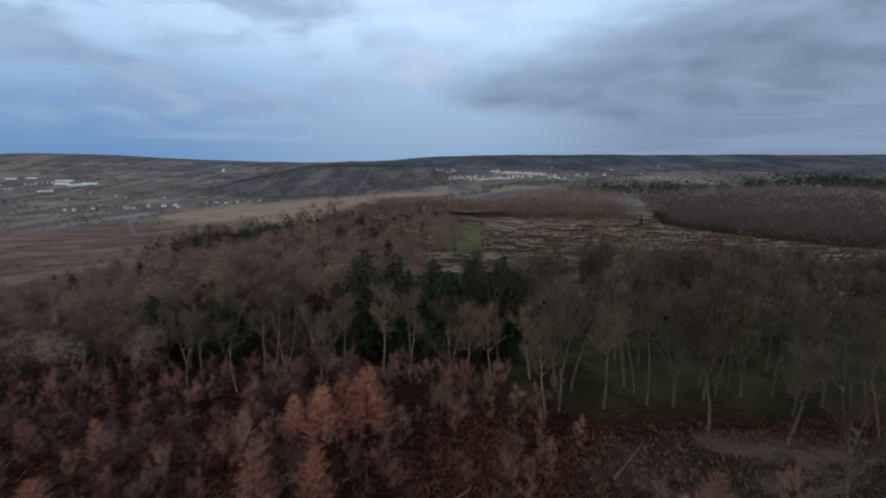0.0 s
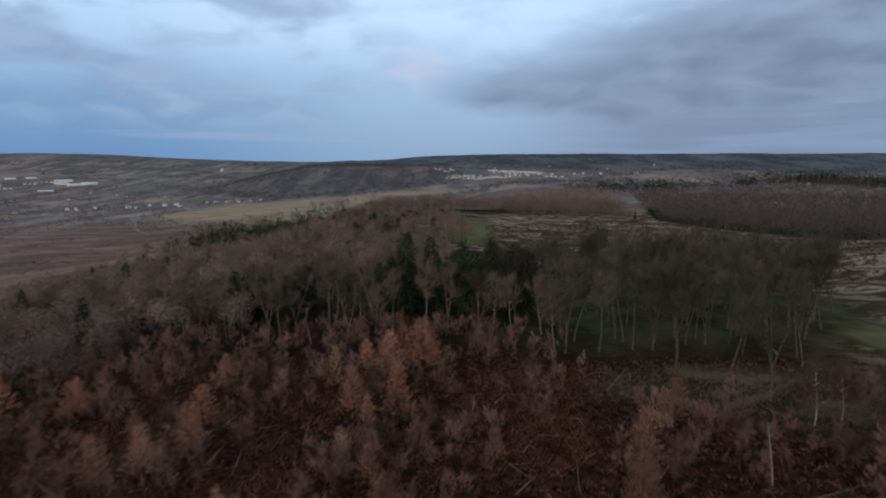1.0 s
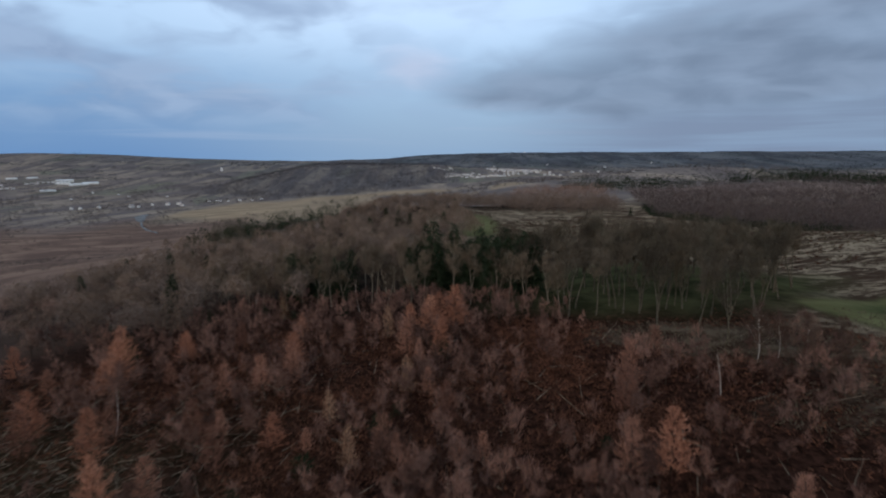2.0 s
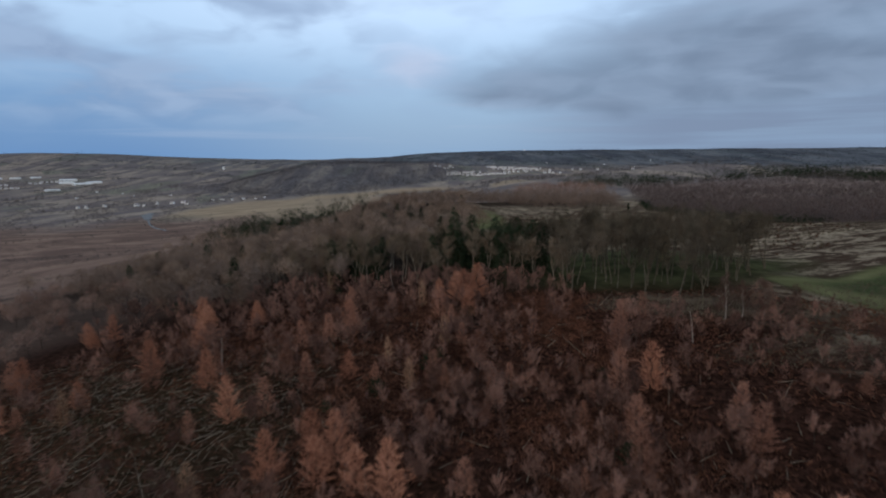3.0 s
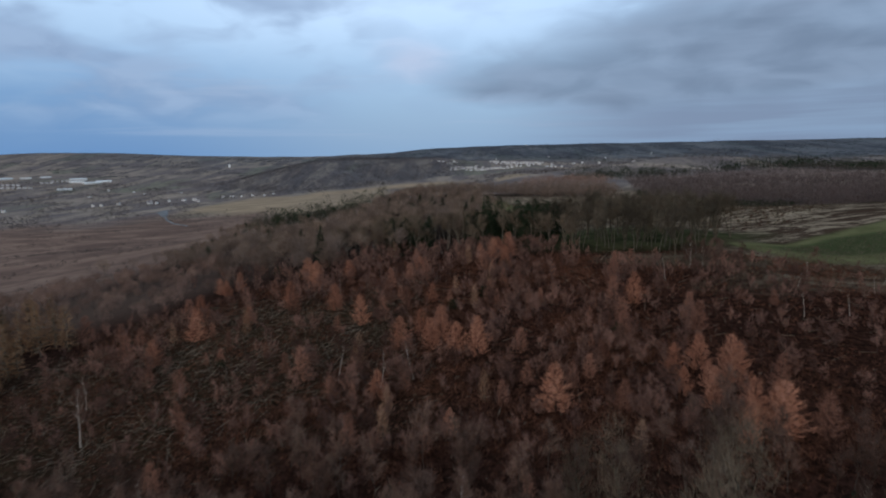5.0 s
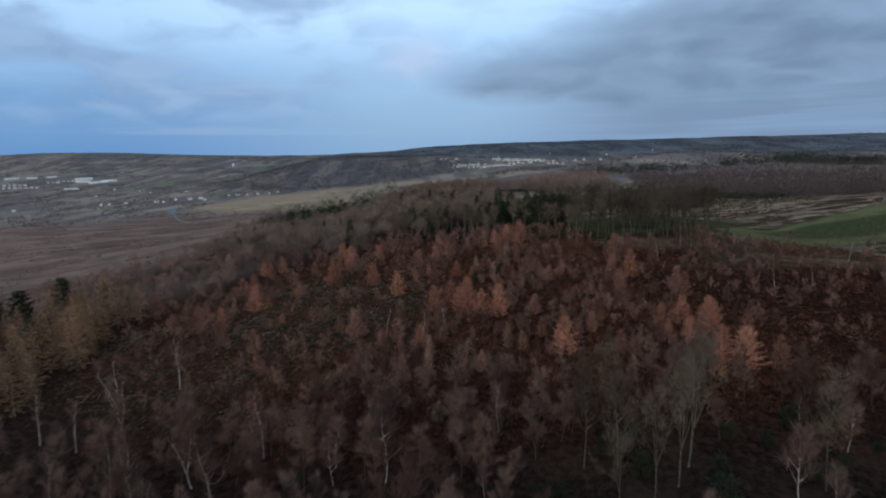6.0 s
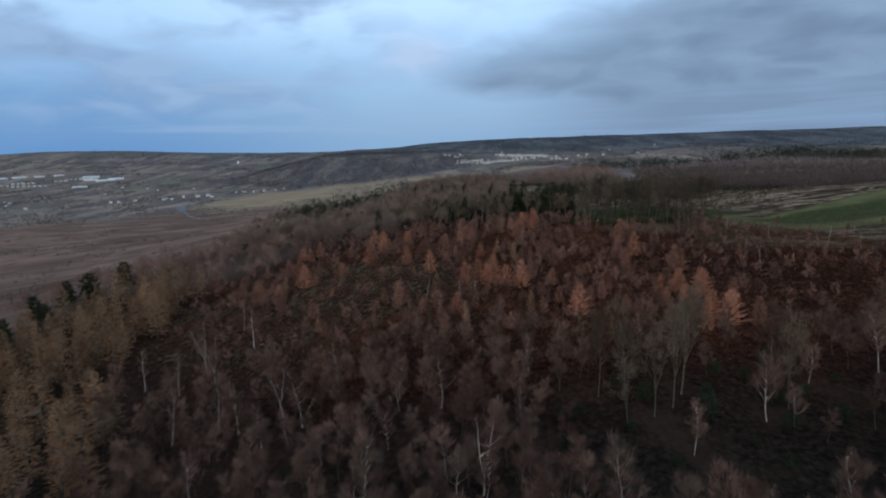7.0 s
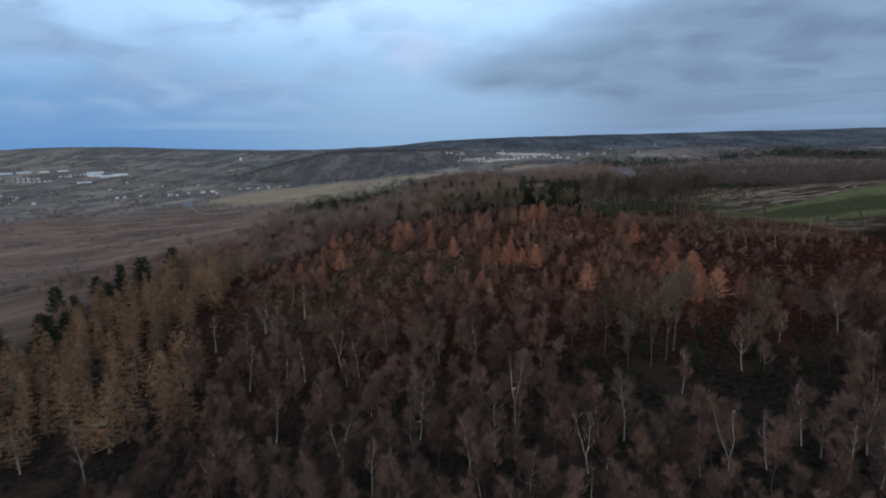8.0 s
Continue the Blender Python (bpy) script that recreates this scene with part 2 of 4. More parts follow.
MAT = {
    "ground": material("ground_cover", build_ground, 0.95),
    "twig_grey": foliage("bare_twigs", (0.065, 0.046, 0.03), (0.172, 0.122, 0.08), (0.26, 0.187, 0.124), mottle=0.6, grain=0.6),
    "twig_olive": foliage("grove_twigs", (0.04, 0.031, 0.021), (0.11, 0.083, 0.057), (0.18, 0.137, 0.094), mottle=0.6, grain=0.8, other=(0.075, 0.062, 0.04)),
    "twig_red": foliage("birch_twigs", (0.045, 0.026, 0.019), (0.145, 0.084, 0.06), (0.26, 0.154, 0.109), mottle=0.7, grain=0.9, other=(0.1, 0.07, 0.05)),
    "twig_brown": foliage("beech_twigs", (0.085, 0.057, 0.042), (0.24, 0.162, 0.113), (0.36, 0.248, 0.175), mottle=0.35, grain=0.5, other=(0.15, 0.108, 0.085)),
    "twig_sapling": foliage("sapling_twigs", (0.055, 0.029, 0.022), (0.215, 0.11, 0.078), (0.35, 0.19, 0.135), mottle=0.6, grain=0.9, other=(0.13, 0.074, 0.058)),
    "twig_scrub": foliage("scrub_twigs", (0.11, 0.067, 0.05), (0.28, 0.17, 0.122), (0.38, 0.24, 0.175), mottle=0.4, grain=0.5, other=(0.18, 0.111, 0.086)),
    "twig_far": foliage("distant_twigs", (0.052, 0.041, 0.037), (0.13, 0.101, 0.089), (0.19, 0.148, 0.129), grain=0.4, other=(0.075, 0.07, 0.058)),
    # cool tint of distance haze put into the hill's twig colour
    "twig_hill_hazed": foliage("hazed_hill_twigs", (0.052, 0.047, 0.05), (0.1, 0.086, 0.088), (0.14, 0.12, 0.118), grain=0.4),
    "twig_east": foliage("plateau_twigs", (0.07, 0.05, 0.044), (0.115, 0.082, 0.071), (0.15, 0.108, 0.092), mottle=0.2, grain=0.3, other=(0.09, 0.071, 0.06)),
    # blue distance haze put into the twig colour of the horizon woods
    "twig_ridge_hazed": foliage("hazed_ridge_twigs", (0.03, 0.033, 0.036), (0.058, 0.06, 0.062), (0.08, 0.08, 0.08), grain=0.4),
    "larch": foliage("larch_needles_rust", (0.22, 0.088, 0.052), (0.43, 0.178, 0.105), (0.6, 0.292, 0.178), mottle=0.7, grain=0.9),
    "larch_faded": foliage("larch_needles_faded", (0.13, 0.058, 0.039), (0.3, 0.134, 0.087), (0.43, 0.217, 0.14), mottle=0.7, grain=0.9),
    "larch_tan": foliage("larch_needles_tan", (0.16, 0.085, 0.05), (0.34, 0.185, 0.11), (0.46, 0.275, 0.17), mottle=0.6, grain=0.9),
    "larch_gold": foliage("larch_needles_gold", (0.13, 0.068, 0.035), (0.28, 0.152, 0.078), (0.42, 0.242, 0.13), mottle=0.7, grain=0.9),
    "spruce": foliage("spruce_needles", (0.0144, 0.0206, 0.0107), (0.0277, 0.0371, 0.0185), (0.0461, 0.0547, 0.0283)),
    "bracken": foliage("dead_bracken", (0.026, 0.011, 0.007), (0.13, 0.053, 0.033), (0.33, 0.145, 0.082)),
    "tussock": foliage("bleached_grass", (0.07, 0.0539, 0.0336), (0.1105, 0.0845, 0.054), (0.182, 0.143, 0.091)),
    "bark_pale": bark("pale_bark", (0.09, 0.07, 0.05), (0.31, 0.25, 0.175)),
    "bark_birch": bark("birch_bark", (0.2, 0.16, 0.125), (0.74, 0.62, 0.51), (4.0, 4.0, 5.0)),
    "bark_olive": bark("mossy_grey_bark", (0.04, 0.034, 0.023), (0.17, 0.14, 0.096)),
    "bark_grey": bark("grey_birch_bark", (0.05, 0.036, 0.027), (0.14, 0.105, 0.08), (4.0, 4.0, 5.0)),
    "bark_dark": bark("dark_bark", (0.025, 0.019, 0.014), (0.075, 0.057, 0.042)),
    "gravel": bark("pale_gravel", (0.14, 0.132, 0.125), (0.24, 0.228, 0.215), (0.02, 0.02, 0.02)),
    "render": bark("white_render", (0.7, 0.67, 0.61), (0.86, 0.82, 0.74), (0.3, 0.3, 0.3)),
    "slate": bark("slate_roof", (0.24, 0.2, 0.185), (0.42, 0.36, 0.33), (1.0, 1.0, 1.0)),
    "cladding": bark("pale_cladding", (0.66, 0.64, 0.6), (0.84, 0.82, 0.77), (0.3, 0.3, 0.3)),
    "glass": bark("dark_panes", (0.02, 0.022, 0.025), (0.05, 0.055, 0.06), (1.0, 1.0, 1.0)),
    "dead_wood": bark("weathered_wood", (0.045, 0.033, 0.024), (0.3, 0.222, 0.15)),
}


# ---- the land ----
def ease(lo, hi, v):
    t = np.clip((np.asarray(v, float) - lo) / (hi - lo), 0, 1)
    return t * t * (3 - 2 * t)


def curve(v, knots):
    """A smooth line through a few (place, height) knots."""
    xs, ys = np.array([k[0] for k in knots], float), np.array([k[1] for k in knots], float)
    s = np.gradient(ys, xs)
    v = np.clip(np.asarray(v, float), xs[0], xs[-1])
    i = np.clip(np.searchsorted(xs, v) - 1, 0, len(xs) - 2)
    h = xs[i + 1] - xs[i]
    t = (v - xs[i]) / h
    return (ys[i] * (1 + 2 * t) * (1 - t) ** 2 + s[i] * h * t * (1 - t) ** 2 + ys[i + 1] * t * t * (3 - 2 * t) + s[i + 1] * h * t * t * (t - 1))


def mound(x, y, cx, cy, rx, ry, h):
    return h * np.exp(-((x - cx) / rx) ** 2 - ((y - cy) / ry) ** 2)


def wave(x, y, size, seed):
    """Cheap rolling noise between -1 and 1."""
    r = np.random.RandomState(seed)
    z = 0
    for _ in range(6):
        a, ph, f = r.uniform(0, 6.28), r.uniform(0, 6.28), r.uniform(0.6, 1.6) / size
        z = z + np.sin((x * np.cos(a) + y * np.sin(a)) * f * 6.28 + ph)
    return z / 6


RIDGE = [(-5000, -80), (-600, -60), (-300, -34), (-200, -24), (-120, -18), (-70, -12), (-33, -6), (0, -2.5), (50, 0.5), (90, 0.5), (150, -3),
         (250, -6), (400, -7), (500, -10), (650, -34), (1000, -66), (1600, -82), (2500, -78), (3400, -40), (4300, 30), (5000, 34)]
FALL = [(0, 0), (40, 1), (100, 9), (180, 20), (300, 40), (500, 60), (900, 72), (1500, 60), (2500, 30), (5000, 20)]
PLATEAU = [(-500, -30), (0, -6), (200, -9), (500, -14), (1000, -24), (1700, -44), (2700, -50), (3300, -36), (4300, 44), (5000, 46)]


def height(x, y):
    x, y = np.asarray(x, float), np.asarray(y, float)
    z = curve(y, RIDGE)
    z = z - curve(-x, FALL) * (1 - 0.45 * ease(150, 1000, y)) * (x < 0)
    z = z - 12 * ease(40, 150, -x) * ease(180, 380, y) * (1 - ease(700, 1000, y))
    right = ease(-0.02, 0.13, x / (np.abs(y) + 150)) * ease(120, 420, y)
    z = z * (1 - right) + curve(y, PLATEAU) * right
    z = z - 6 * ease(55, 105, x) * (1 - ease(150, 320, y)) * ease(0, 90, y)
    z = z - 14 * ease(30, 200, x) * (1 - ease(-40, 60, y))
    z = z + mound(x, y, 222, 155, 124, 101, 16.6)
    z = z + mound(x, y, -600, 2720, 330, 300, 74) + mound(x, y, -200, 2850, 400, 280, 56) + wave(x, y, 160, 61) * 9 * mound(x, y, -400, 2700, 600, 400, 1)
    z = z + mound(x, y, -380, 1500, 260, 220, 14) + mound(x, y, 545, 885, 140, 110, 13) + mound(x, y, 640, 1400, 300, 200, 40)
    z = z + mound(x, y, -2800, 4300, 900, 500, 40) + mound(x, y, -1300, 4500, 500, 400, -18)
    r = np.hypot(x, y)
    z = z + wave(x, y, 37, 3) * 0.5 + wave(x, y, 220, 4) * 2.5 * ease(250, 900, r) + wave(x, y, 700, 5) * 6 * ease(900, 2200, r)
    return z


def zone(x, y, cx, cy, rx, ry, turn=0.0, soft=0.35, ragged=0.25, seed=11):
    """1 within an uneven oval, 0 outside it."""
    c, s = math.cos(radians(turn)), math.sin(radians(turn))
    u, v = (x - cx) * c + (y - cy) * s, -(x - cx) * s + (y - cy) * c
    d = np.hypot(u / rx, v / ry) + ragged * wave(x, y, (rx + ry) * 0.4, seed)
    return 1 - ease(1 - soft, 1 + soft, d)


def covers(x, y):
    """The ground's covers, each from 0 to 1."""
    r = np.hypot(x, y)
    far = ease(520, 760, r)
    pasture = ease(-2, 3, y - 54 - 0.14 * (x - 91)) * ease(-2, 3, 101 + 0.44 * (x - 104) - y + 2 * wave(x, y, 40, 12)) * ease(-2, 4, x - 64 - 0.37 * (92 - y)) * (1 - ease(300, 330, x))
    grass = np.maximum.reduce([pasture, zone(x, y, 12, 318, 13, 60, -4, 0.3)])
    moor = np.maximum(np.maximum(zone(x, y, 110, 315, 150, 170, -12, 0.15, 0.1), zone(x, y, 168, 530, 26, 75, -14, 0.2, 0.1)), np.maximum(np.maximum(zone(x, y, 43, 56, 24, 9, -12, 0.4) * 0.4, zone(x, y, 92, 46, 44, 17, 22, 0.35, 0.4) * 0.6), np.maximum(zone(x, y, 118, 80, 70, 20, 20, 0.3) * 0.8, zone(x, y, 125, 152, 95, 62, 15, 0.2) * 0.9)))
    wood_edge = np.where(y < 412, 178 - 0.14 * (y - 240), 154 + 0.25 * (y - 412))
    moor = moor * (1 - grass) * (1 - ease(-2, 6, x - wood_edge) * ease(180, 200, y))
    brk = zone(x, y, -2, 12, 150, 84, 0, 0.3, 0.2) * (1 - grass) * (1 - 0.8 * ease(70, 110, x + 12 * wave(x, y, 25, 13)) * ease(10, 30, y))
    heath = ease(0.2, 0.36, -x / (np.abs(y) + 60)) * ease(260, 420, r) * (1 - ease(1250, 1700, r + 150 * wave(x, y, 300, 6)))
    straw = np.maximum.reduce([zone(x, y, -250, 1985, 330, 105, 0, 0.12, 0.1), zone(x, y, -540, 1650, 190, 360, 8, 0.12, 0.12), zone(x, y, -310, 1560, 150, 430, 0, 0.15, 0.12) * 0.85, zone(x, y, 165, 1500, 45, 220, -6, 0.15, 0.1) * 0.8])
    lush = zone(x, y, 134, 88, 52, 14, 10, 0.15, 0.1)
    rough = np.maximum(zone(x, y, 45, 110, 50, 33, 10, 0.35, 0.3) * (1 - grass), 0.14 * zone(x, y, -78, 4, 46, 42, 0, 0.4, 0.3))
    # where the haze-tinted colour lies: far ridges and, weaker, the wooded hill
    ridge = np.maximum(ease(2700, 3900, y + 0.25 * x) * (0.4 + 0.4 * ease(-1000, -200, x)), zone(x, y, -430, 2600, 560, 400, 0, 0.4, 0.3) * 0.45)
    scrub = zone(x, y, -150, 108, 55, 60, -20, 0.25, 0.2)
    heath = np.maximum.reduce([heath, 0.3 * scrub, 0.7 * ease(165, 215, -x + 12 * wave(x, y, 60, 17)) * (1 - ease(280, 420, r)),
                               0.5 * ease(4, 14, x - wood_edge) * ease(195, 215, y) * (1 - ease(900, 1000, y))])
    return {"rough_grass": rough, "ridge": ridge, "lush": lush.clip(0, 1), "grass": grass, "moor": moor, "bracken": brk, "heath": heath, "straw": straw * 1.0, "farm": far}


def steps(fine_lo, fine_hi, pitch, end_lo, end_hi, grow):
    v = list(np.arange(fine_lo, fine_hi + 0.01, pitch))
    d, a = pitch, v[-1]
    while a < end_hi:
        d *= grow
        a += d
        v.append(min(a, end_hi))
    d, a = pitch, v[0]
    while a > end_lo:
        d *= grow
        a -= d
        v.insert(0, max(a, end_lo))
    return np.array(v)


def mesh_of(name, co, faces):
    """A mesh from an array of corners and an array of triangles or quads."""
    me = bpy.data.meshes.new(name)
    co, faces = np.asarray(co, np.float32), np.asarray(faces, np.int32)
    k = faces.shape[1]
    me.vertices.add(len(co)), me.loops.add(faces.size), me.polygons.add(len(faces))
    me.vertices.foreach_set("co", co.ravel())
    me.loops.foreach_set("vertex_index", faces.ravel())
    me.polygons.foreach_set("loop_start", np.arange(0, faces.size, k, dtype=np.int32))
    me.update(calc_edges=True)
    me.validate()
    return me


def part(name, me, mat, parent=None, label="", smooth=False):
    me.materials.clear()
    me.materials.append(mat)
    if smooth:
        me.polygons.foreach_set("use_smooth", np.ones(len(me.polygons), bool))
    ob = new(name, me)
    if parent is not None:
        ob.parent = parent
    return tagged(ob, label) if label else ob


def make_ground():
    xs, ys = steps(-190, 150, 3.0, -4900, 4900, 1.06), steps(-180, 240, 3.0, -4900, 4900, 1.055)
    gx, gy = np.meshgrid(xs, ys)
    gx, gy = gx.ravel(), gy.ravel()
    w, h = len(xs), len(ys)
    i = (np.arange(h - 1)[:, None] * w + np.arange(w - 1)).ravel()
    me = mesh_of("ground", np.c_[gx, gy, height(gx, gy)], np.c_[i, i + 1, i + w + 1, i + w])
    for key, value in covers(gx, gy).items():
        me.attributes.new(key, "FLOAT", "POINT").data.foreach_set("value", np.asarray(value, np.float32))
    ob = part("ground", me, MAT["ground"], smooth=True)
    tagged(ob, "rolling winter hillside with dead bracken, moor and grass fields", "ground", kind="structure")


make_ground()


def draped(name, label, category, mat, line, widths, lift):
    """A strip of surface that lies on the land along a line in the plan."""
    n = 40
    t = np.linspace(0, 1, n)
    u = np.linspace(0, 1, len(line))
    x, y, w = np.interp(t, u, [p[0] for p in line]), np.interp(t, u, [p[1] for p in line]), np.interp(t, u, widths)
    dx, dy = np.gradient(x), np.gradient(y)
    ln = np.hypot(dx, dy)
    co = []
    for s in (-1, -0.33, 0.33, 1):
        px, py = x - dy / ln * w * s / 2, y + dx / ln * w * s / 2
        edge = -lift - 0.3 if abs(s) == 1 else lift
        co.append(np.c_[px, py, height(px, py) + edge])
    i = np.arange(n - 1)
    quads = np.concatenate([np.c_[k * n + i, (k + 1) * n + i, (k + 1) * n + i + 1, k * n + i + 1] for k in range(3)])
    return tagged(part(name, mesh_of(name, np.concatenate(co), quads), mat, smooth=True), label, category, kind="structure")


draped("yard", "pale gravel yard in the valley", "yard", MAT["gravel"], [(-690, 1330), (-760, 1470), (-790, 1560)], [20, 46, 30], 1.2)
draped("track", "pale gravel track across the moor", "road", MAT["gravel"], [(-690, 1330), (-640, 1230), (-560, 1090), (-500, 1000)], [8, 7, 6, 6], 1.2)


# ---- plants ----
def slivers(base, way, width, rng, face=0.0, loose=1.0):
    """Long thin triangles, one for each twig, needle tuft or frond: corners and faces. Their flats look towards face, more or less loosely."""
    base, way, width = np.asarray(base), np.asarray(way), np.asarray(width)
    side = np.cross(way, rng.normal(size=way.shape) * loose + face)
    side *= (width / np.maximum(np.linalg.norm(side, axis=1), 1e-6) / 2)[:, None]
    co = np.stack([base - side, base + side, base + way], 1).reshape(-1, 3)
    return co, np.arange(len(co)).reshape(-1, 3)


def tubes(limbs, grafted=True):
    """Tapered limbs, each a line of points, their radii and a number of sides: corners and quads. A grafted limb shares a corner with the limb it grows from."""
    co, quads, k = np.zeros((0, 3)), [], 0
    for pts, radii, sides in limbs:
        pts, radii = np.asarray(pts, float), np.asarray(radii, float)
        run = np.gradient(pts, axis=0)
        run /= np.maximum(np.linalg.norm(run, axis=1), 1e-6)[:, None]
        ref = np.where(np.abs(run[:, 2:3]) > 0.8, [[1.0, 0, 0]], [[0, 0, 1.0]])
        u = np.cross(run, ref)
        u /= np.linalg.norm(u, axis=1)[:, None]
        v = np.cross(run, u)
        ang = np.arange(sides) * 2 * np.pi / sides
        ring = pts[:, None] + radii[:, None, None] * (np.cos(ang)[None, :, None] * u[:, None] + np.sin(ang)[None, :, None] * v[:, None])
        ring = ring.reshape(-1, 3)
        i, j = np.meshgrid(np.arange(len(pts) - 1), np.arange(sides), indexing="ij")
        a, b = i * sides + j, i * sides + (j + 1) % sides
        q = np.stack([a, b, b + sides, a + sides], -1).reshape(-1, 4)
        if grafted and len(co):
            near = np.argmin(((co - pts[0]) ** 2).sum(1))
            q = np.where(q == 0, near, q + k - 1)
            ring = ring[1:]
        else:
            q = q + k
        quads.append(q)
        co = np.concatenate([co, ring]) if grafted else co
        if not grafted:
            parts = [ring] if k == 0 else parts + [ring]
        k += len(ring)
    return (co if grafted else np.concatenate(parts)), np.concatenate(quads)


def unit(v):
    return v / np.linalg.norm(v)


def bend(rng, p, way, length, n, lift, wobble):
    """A line of n steps from p along way that bends upwards and wanders."""
    pts, way = [np.array(p, float)], np.array(way, float)
    for _ in range(n):
        way = unit(way + np.array([0, 0, lift]) + rng.normal(size=3) * wobble)
        pts.append(pts[-1] + way * length / n)
    return np.array(pts)


def thing(name, trunk, crown, bark_mat, crown_mat, label, category, group, crown_name="crown", trunk_name="trunk"):
    root = new(name)
    root.empty_display_size = 0.3
    part(trunk_name, mesh_of(name + "_" + trunk_name, *trunk), bark_mat, root, smooth=True)
    part(crown_name, mesh_of(name + "_" + crown_name, *crown), crown_mat, root)
    return tagged(root, label, category, group)


def bare_tree(rng, tall, wide, stem, clear, limbs_n, twigs, twig_len, twig_wide, forks=1, lean=0.04, subs=1):
    """The limbs and the twig haze of a leafless broadleaf tree."""
    limbs, ends = [], []
    leaders = []
    if forks == 1:
        leaders.append((bend(rng, (0, 0, -0.4), (rng.normal() * lean, rng.normal() * lean, 1), tall * 0.92, 8, 0.12, 0.07), stem))
    else:
        fz = tall * rng.uniform(0.16, 0.34)
        foot = bend(rng, (0, 0, -0.4), (rng.normal() * lean, rng.normal() * lean, 1), fz, 3, 0.1, 0.04)
        limbs.append((foot, np.linspace(stem * 1.15, stem * 0.85, 4), 6))
        a0 = rng.uniform(0, 6.28)
        for f in range(forks):
            a = a0 + f * 6.28 / forks + rng.normal() * 0.3
            s = rng.uniform(0.16, 0.34)
            leaders.append((bend(rng, foot[-1], (math.cos(a) * s, math.sin(a) * s, 1), (tall - fz) * rng.uniform(0.8, 0.98), 7, 0.1, 0.08), stem * 0.7))
    for pts, r in leaders:
        n = len(pts)
        limbs.append((pts, r * (1 - np.linspace(0, 0.93, n)) ** 0.8, 5))
        for i in range(max(3, limbs_n // len(leaders))):
            f = clear + (0.97 - clear) * (i + rng.uniform(0, 1)) / max(3, limbs_n // len(leaders))
            if forks > 1:
                f = 0.12 + 0.85 * rng.uniform()
            q = f * (n - 1)
            k = min(int(q), n - 2)
            p = pts[k] + (pts[k + 1] - pts[k]) * (q - k)
            a = i * 2.4 + rng.normal() * 0.5
            up = rng.uniform(0.45, 1.1)
            ln = wide * (1.1 - 0.75 * max(0, f - 0.3)) * rng.uniform(0.55, 1.0)
            b = bend(rng, p, (math.cos(a), math.sin(a), up), ln, 3, 0.2, 0.16)
            rr = r * (1 - 0.85 * f) * 0.45
            limbs.append((b, np.linspace(rr, 0.012, 4), 3))
            ends.append(b)
            for j in range(3):
                g = rng.randint(1, 3)
                aa = rng.uniform(0, 6.28)
                c = bend(rng, b[g], unit(b[g] - b[g - 1]) + np.array([math.cos(aa), math.sin(aa), 0.5]) * 0.7, ln * rng.uniform(0.3, 0.55), 2, 0.2, 0.2)
                if j < subs:
                    limbs.append((c[::2], (rr * 0.4, 0.008), 3))
                ends.append(c)
        ends.append(pts[n // 2:])
    # fine twigs along the outer limbs
    base, way = [], []
    for _ in range(twigs):
        e = ends[rng.randint(len(ends))]
        q = rng.uniform(0.25, 1) * (len(e) - 1)
        k = min(int(q), len(e) - 2)
        base.append(e[k] + (e[k + 1] - e[k]) * (q - k) + rng.normal(size=3) * 0.02 * tall)
        way.append(unit(unit(e[k + 1] - e[k]) * 0.8 + rng.normal(size=3) * 0.6 + np.array([0, 0, 0.35])) * twig_len * rng.uniform(0.5, 1.3))
    out = np.array(base) - np.array([0, 0, tall * 0.55])
    out = out / np.linalg.norm(out, axis=1)[:, None] + np.array([0, 0, 0.6])
    return tubes(limbs), slivers(base, way, rng.uniform(0.6, 1.3, twigs) * twig_wide, rng, out, 0.5)


def round_tree(rng, tall, wide, stem, lobes, per, twig_len, twig_wide):
    """A leafless broadleaf tree seen from afar: a short trunk, limbs and rounded billows of dense fine twigs."""
    pts = bend(rng, (0, 0, -0.4), (rng.normal() * 0.04, rng.normal() * 0.04, 1), tall * 0.72, 5, 0.1, 0.06)
    limbs = [(pts, np.linspace(stem, stem * 0.3, 6), 5)]
    co, faces, k = [], [], 0
    for i in range(lobes):
        a = i * 2.4 + rng.normal() * 0.3
        out = 0.0 if i == 0 else wide * rng.uniform(0.45, 0.65)
        r = wide * rng.uniform(0.4, 0.56)
        c = np.array([math.cos(a) * out, math.sin(a) * out, tall - r if i == 0 else tall * rng.uniform(0.45, 0.8)]) + pts[-1] * np.array([1, 1, 0])
        limbs.append((np.array([pts[2], (pts[3] + c) / 2, c]), (stem * 0.4, stem * 0.25, 0.02), 3))
        d = rng.normal(size=(per, 3))
        d /= np.linalg.norm(d, axis=1)[:, None]
        w = d * 0.3 + rng.normal(size=(per, 3)) * 0.6 + np.array([0, 0, 0.1])
        w *= twig_len * rng.uniform(0.6, 1.3, (per, 1)) / np.linalg.norm(w, axis=1)[:, None]
        s, f = slivers(c + d * r * rng.uniform(0.5, 1.0, (per, 1)), w, rng.uniform(0.6, 1.3, per) * twig_wide, rng, d + np.array([0, 0, 0.3]), 0.4)
        co.append(s)
        faces.append(f + k)
        k += len(s)
    return tubes(limbs), (np.concatenate(co), np.concatenate(faces))


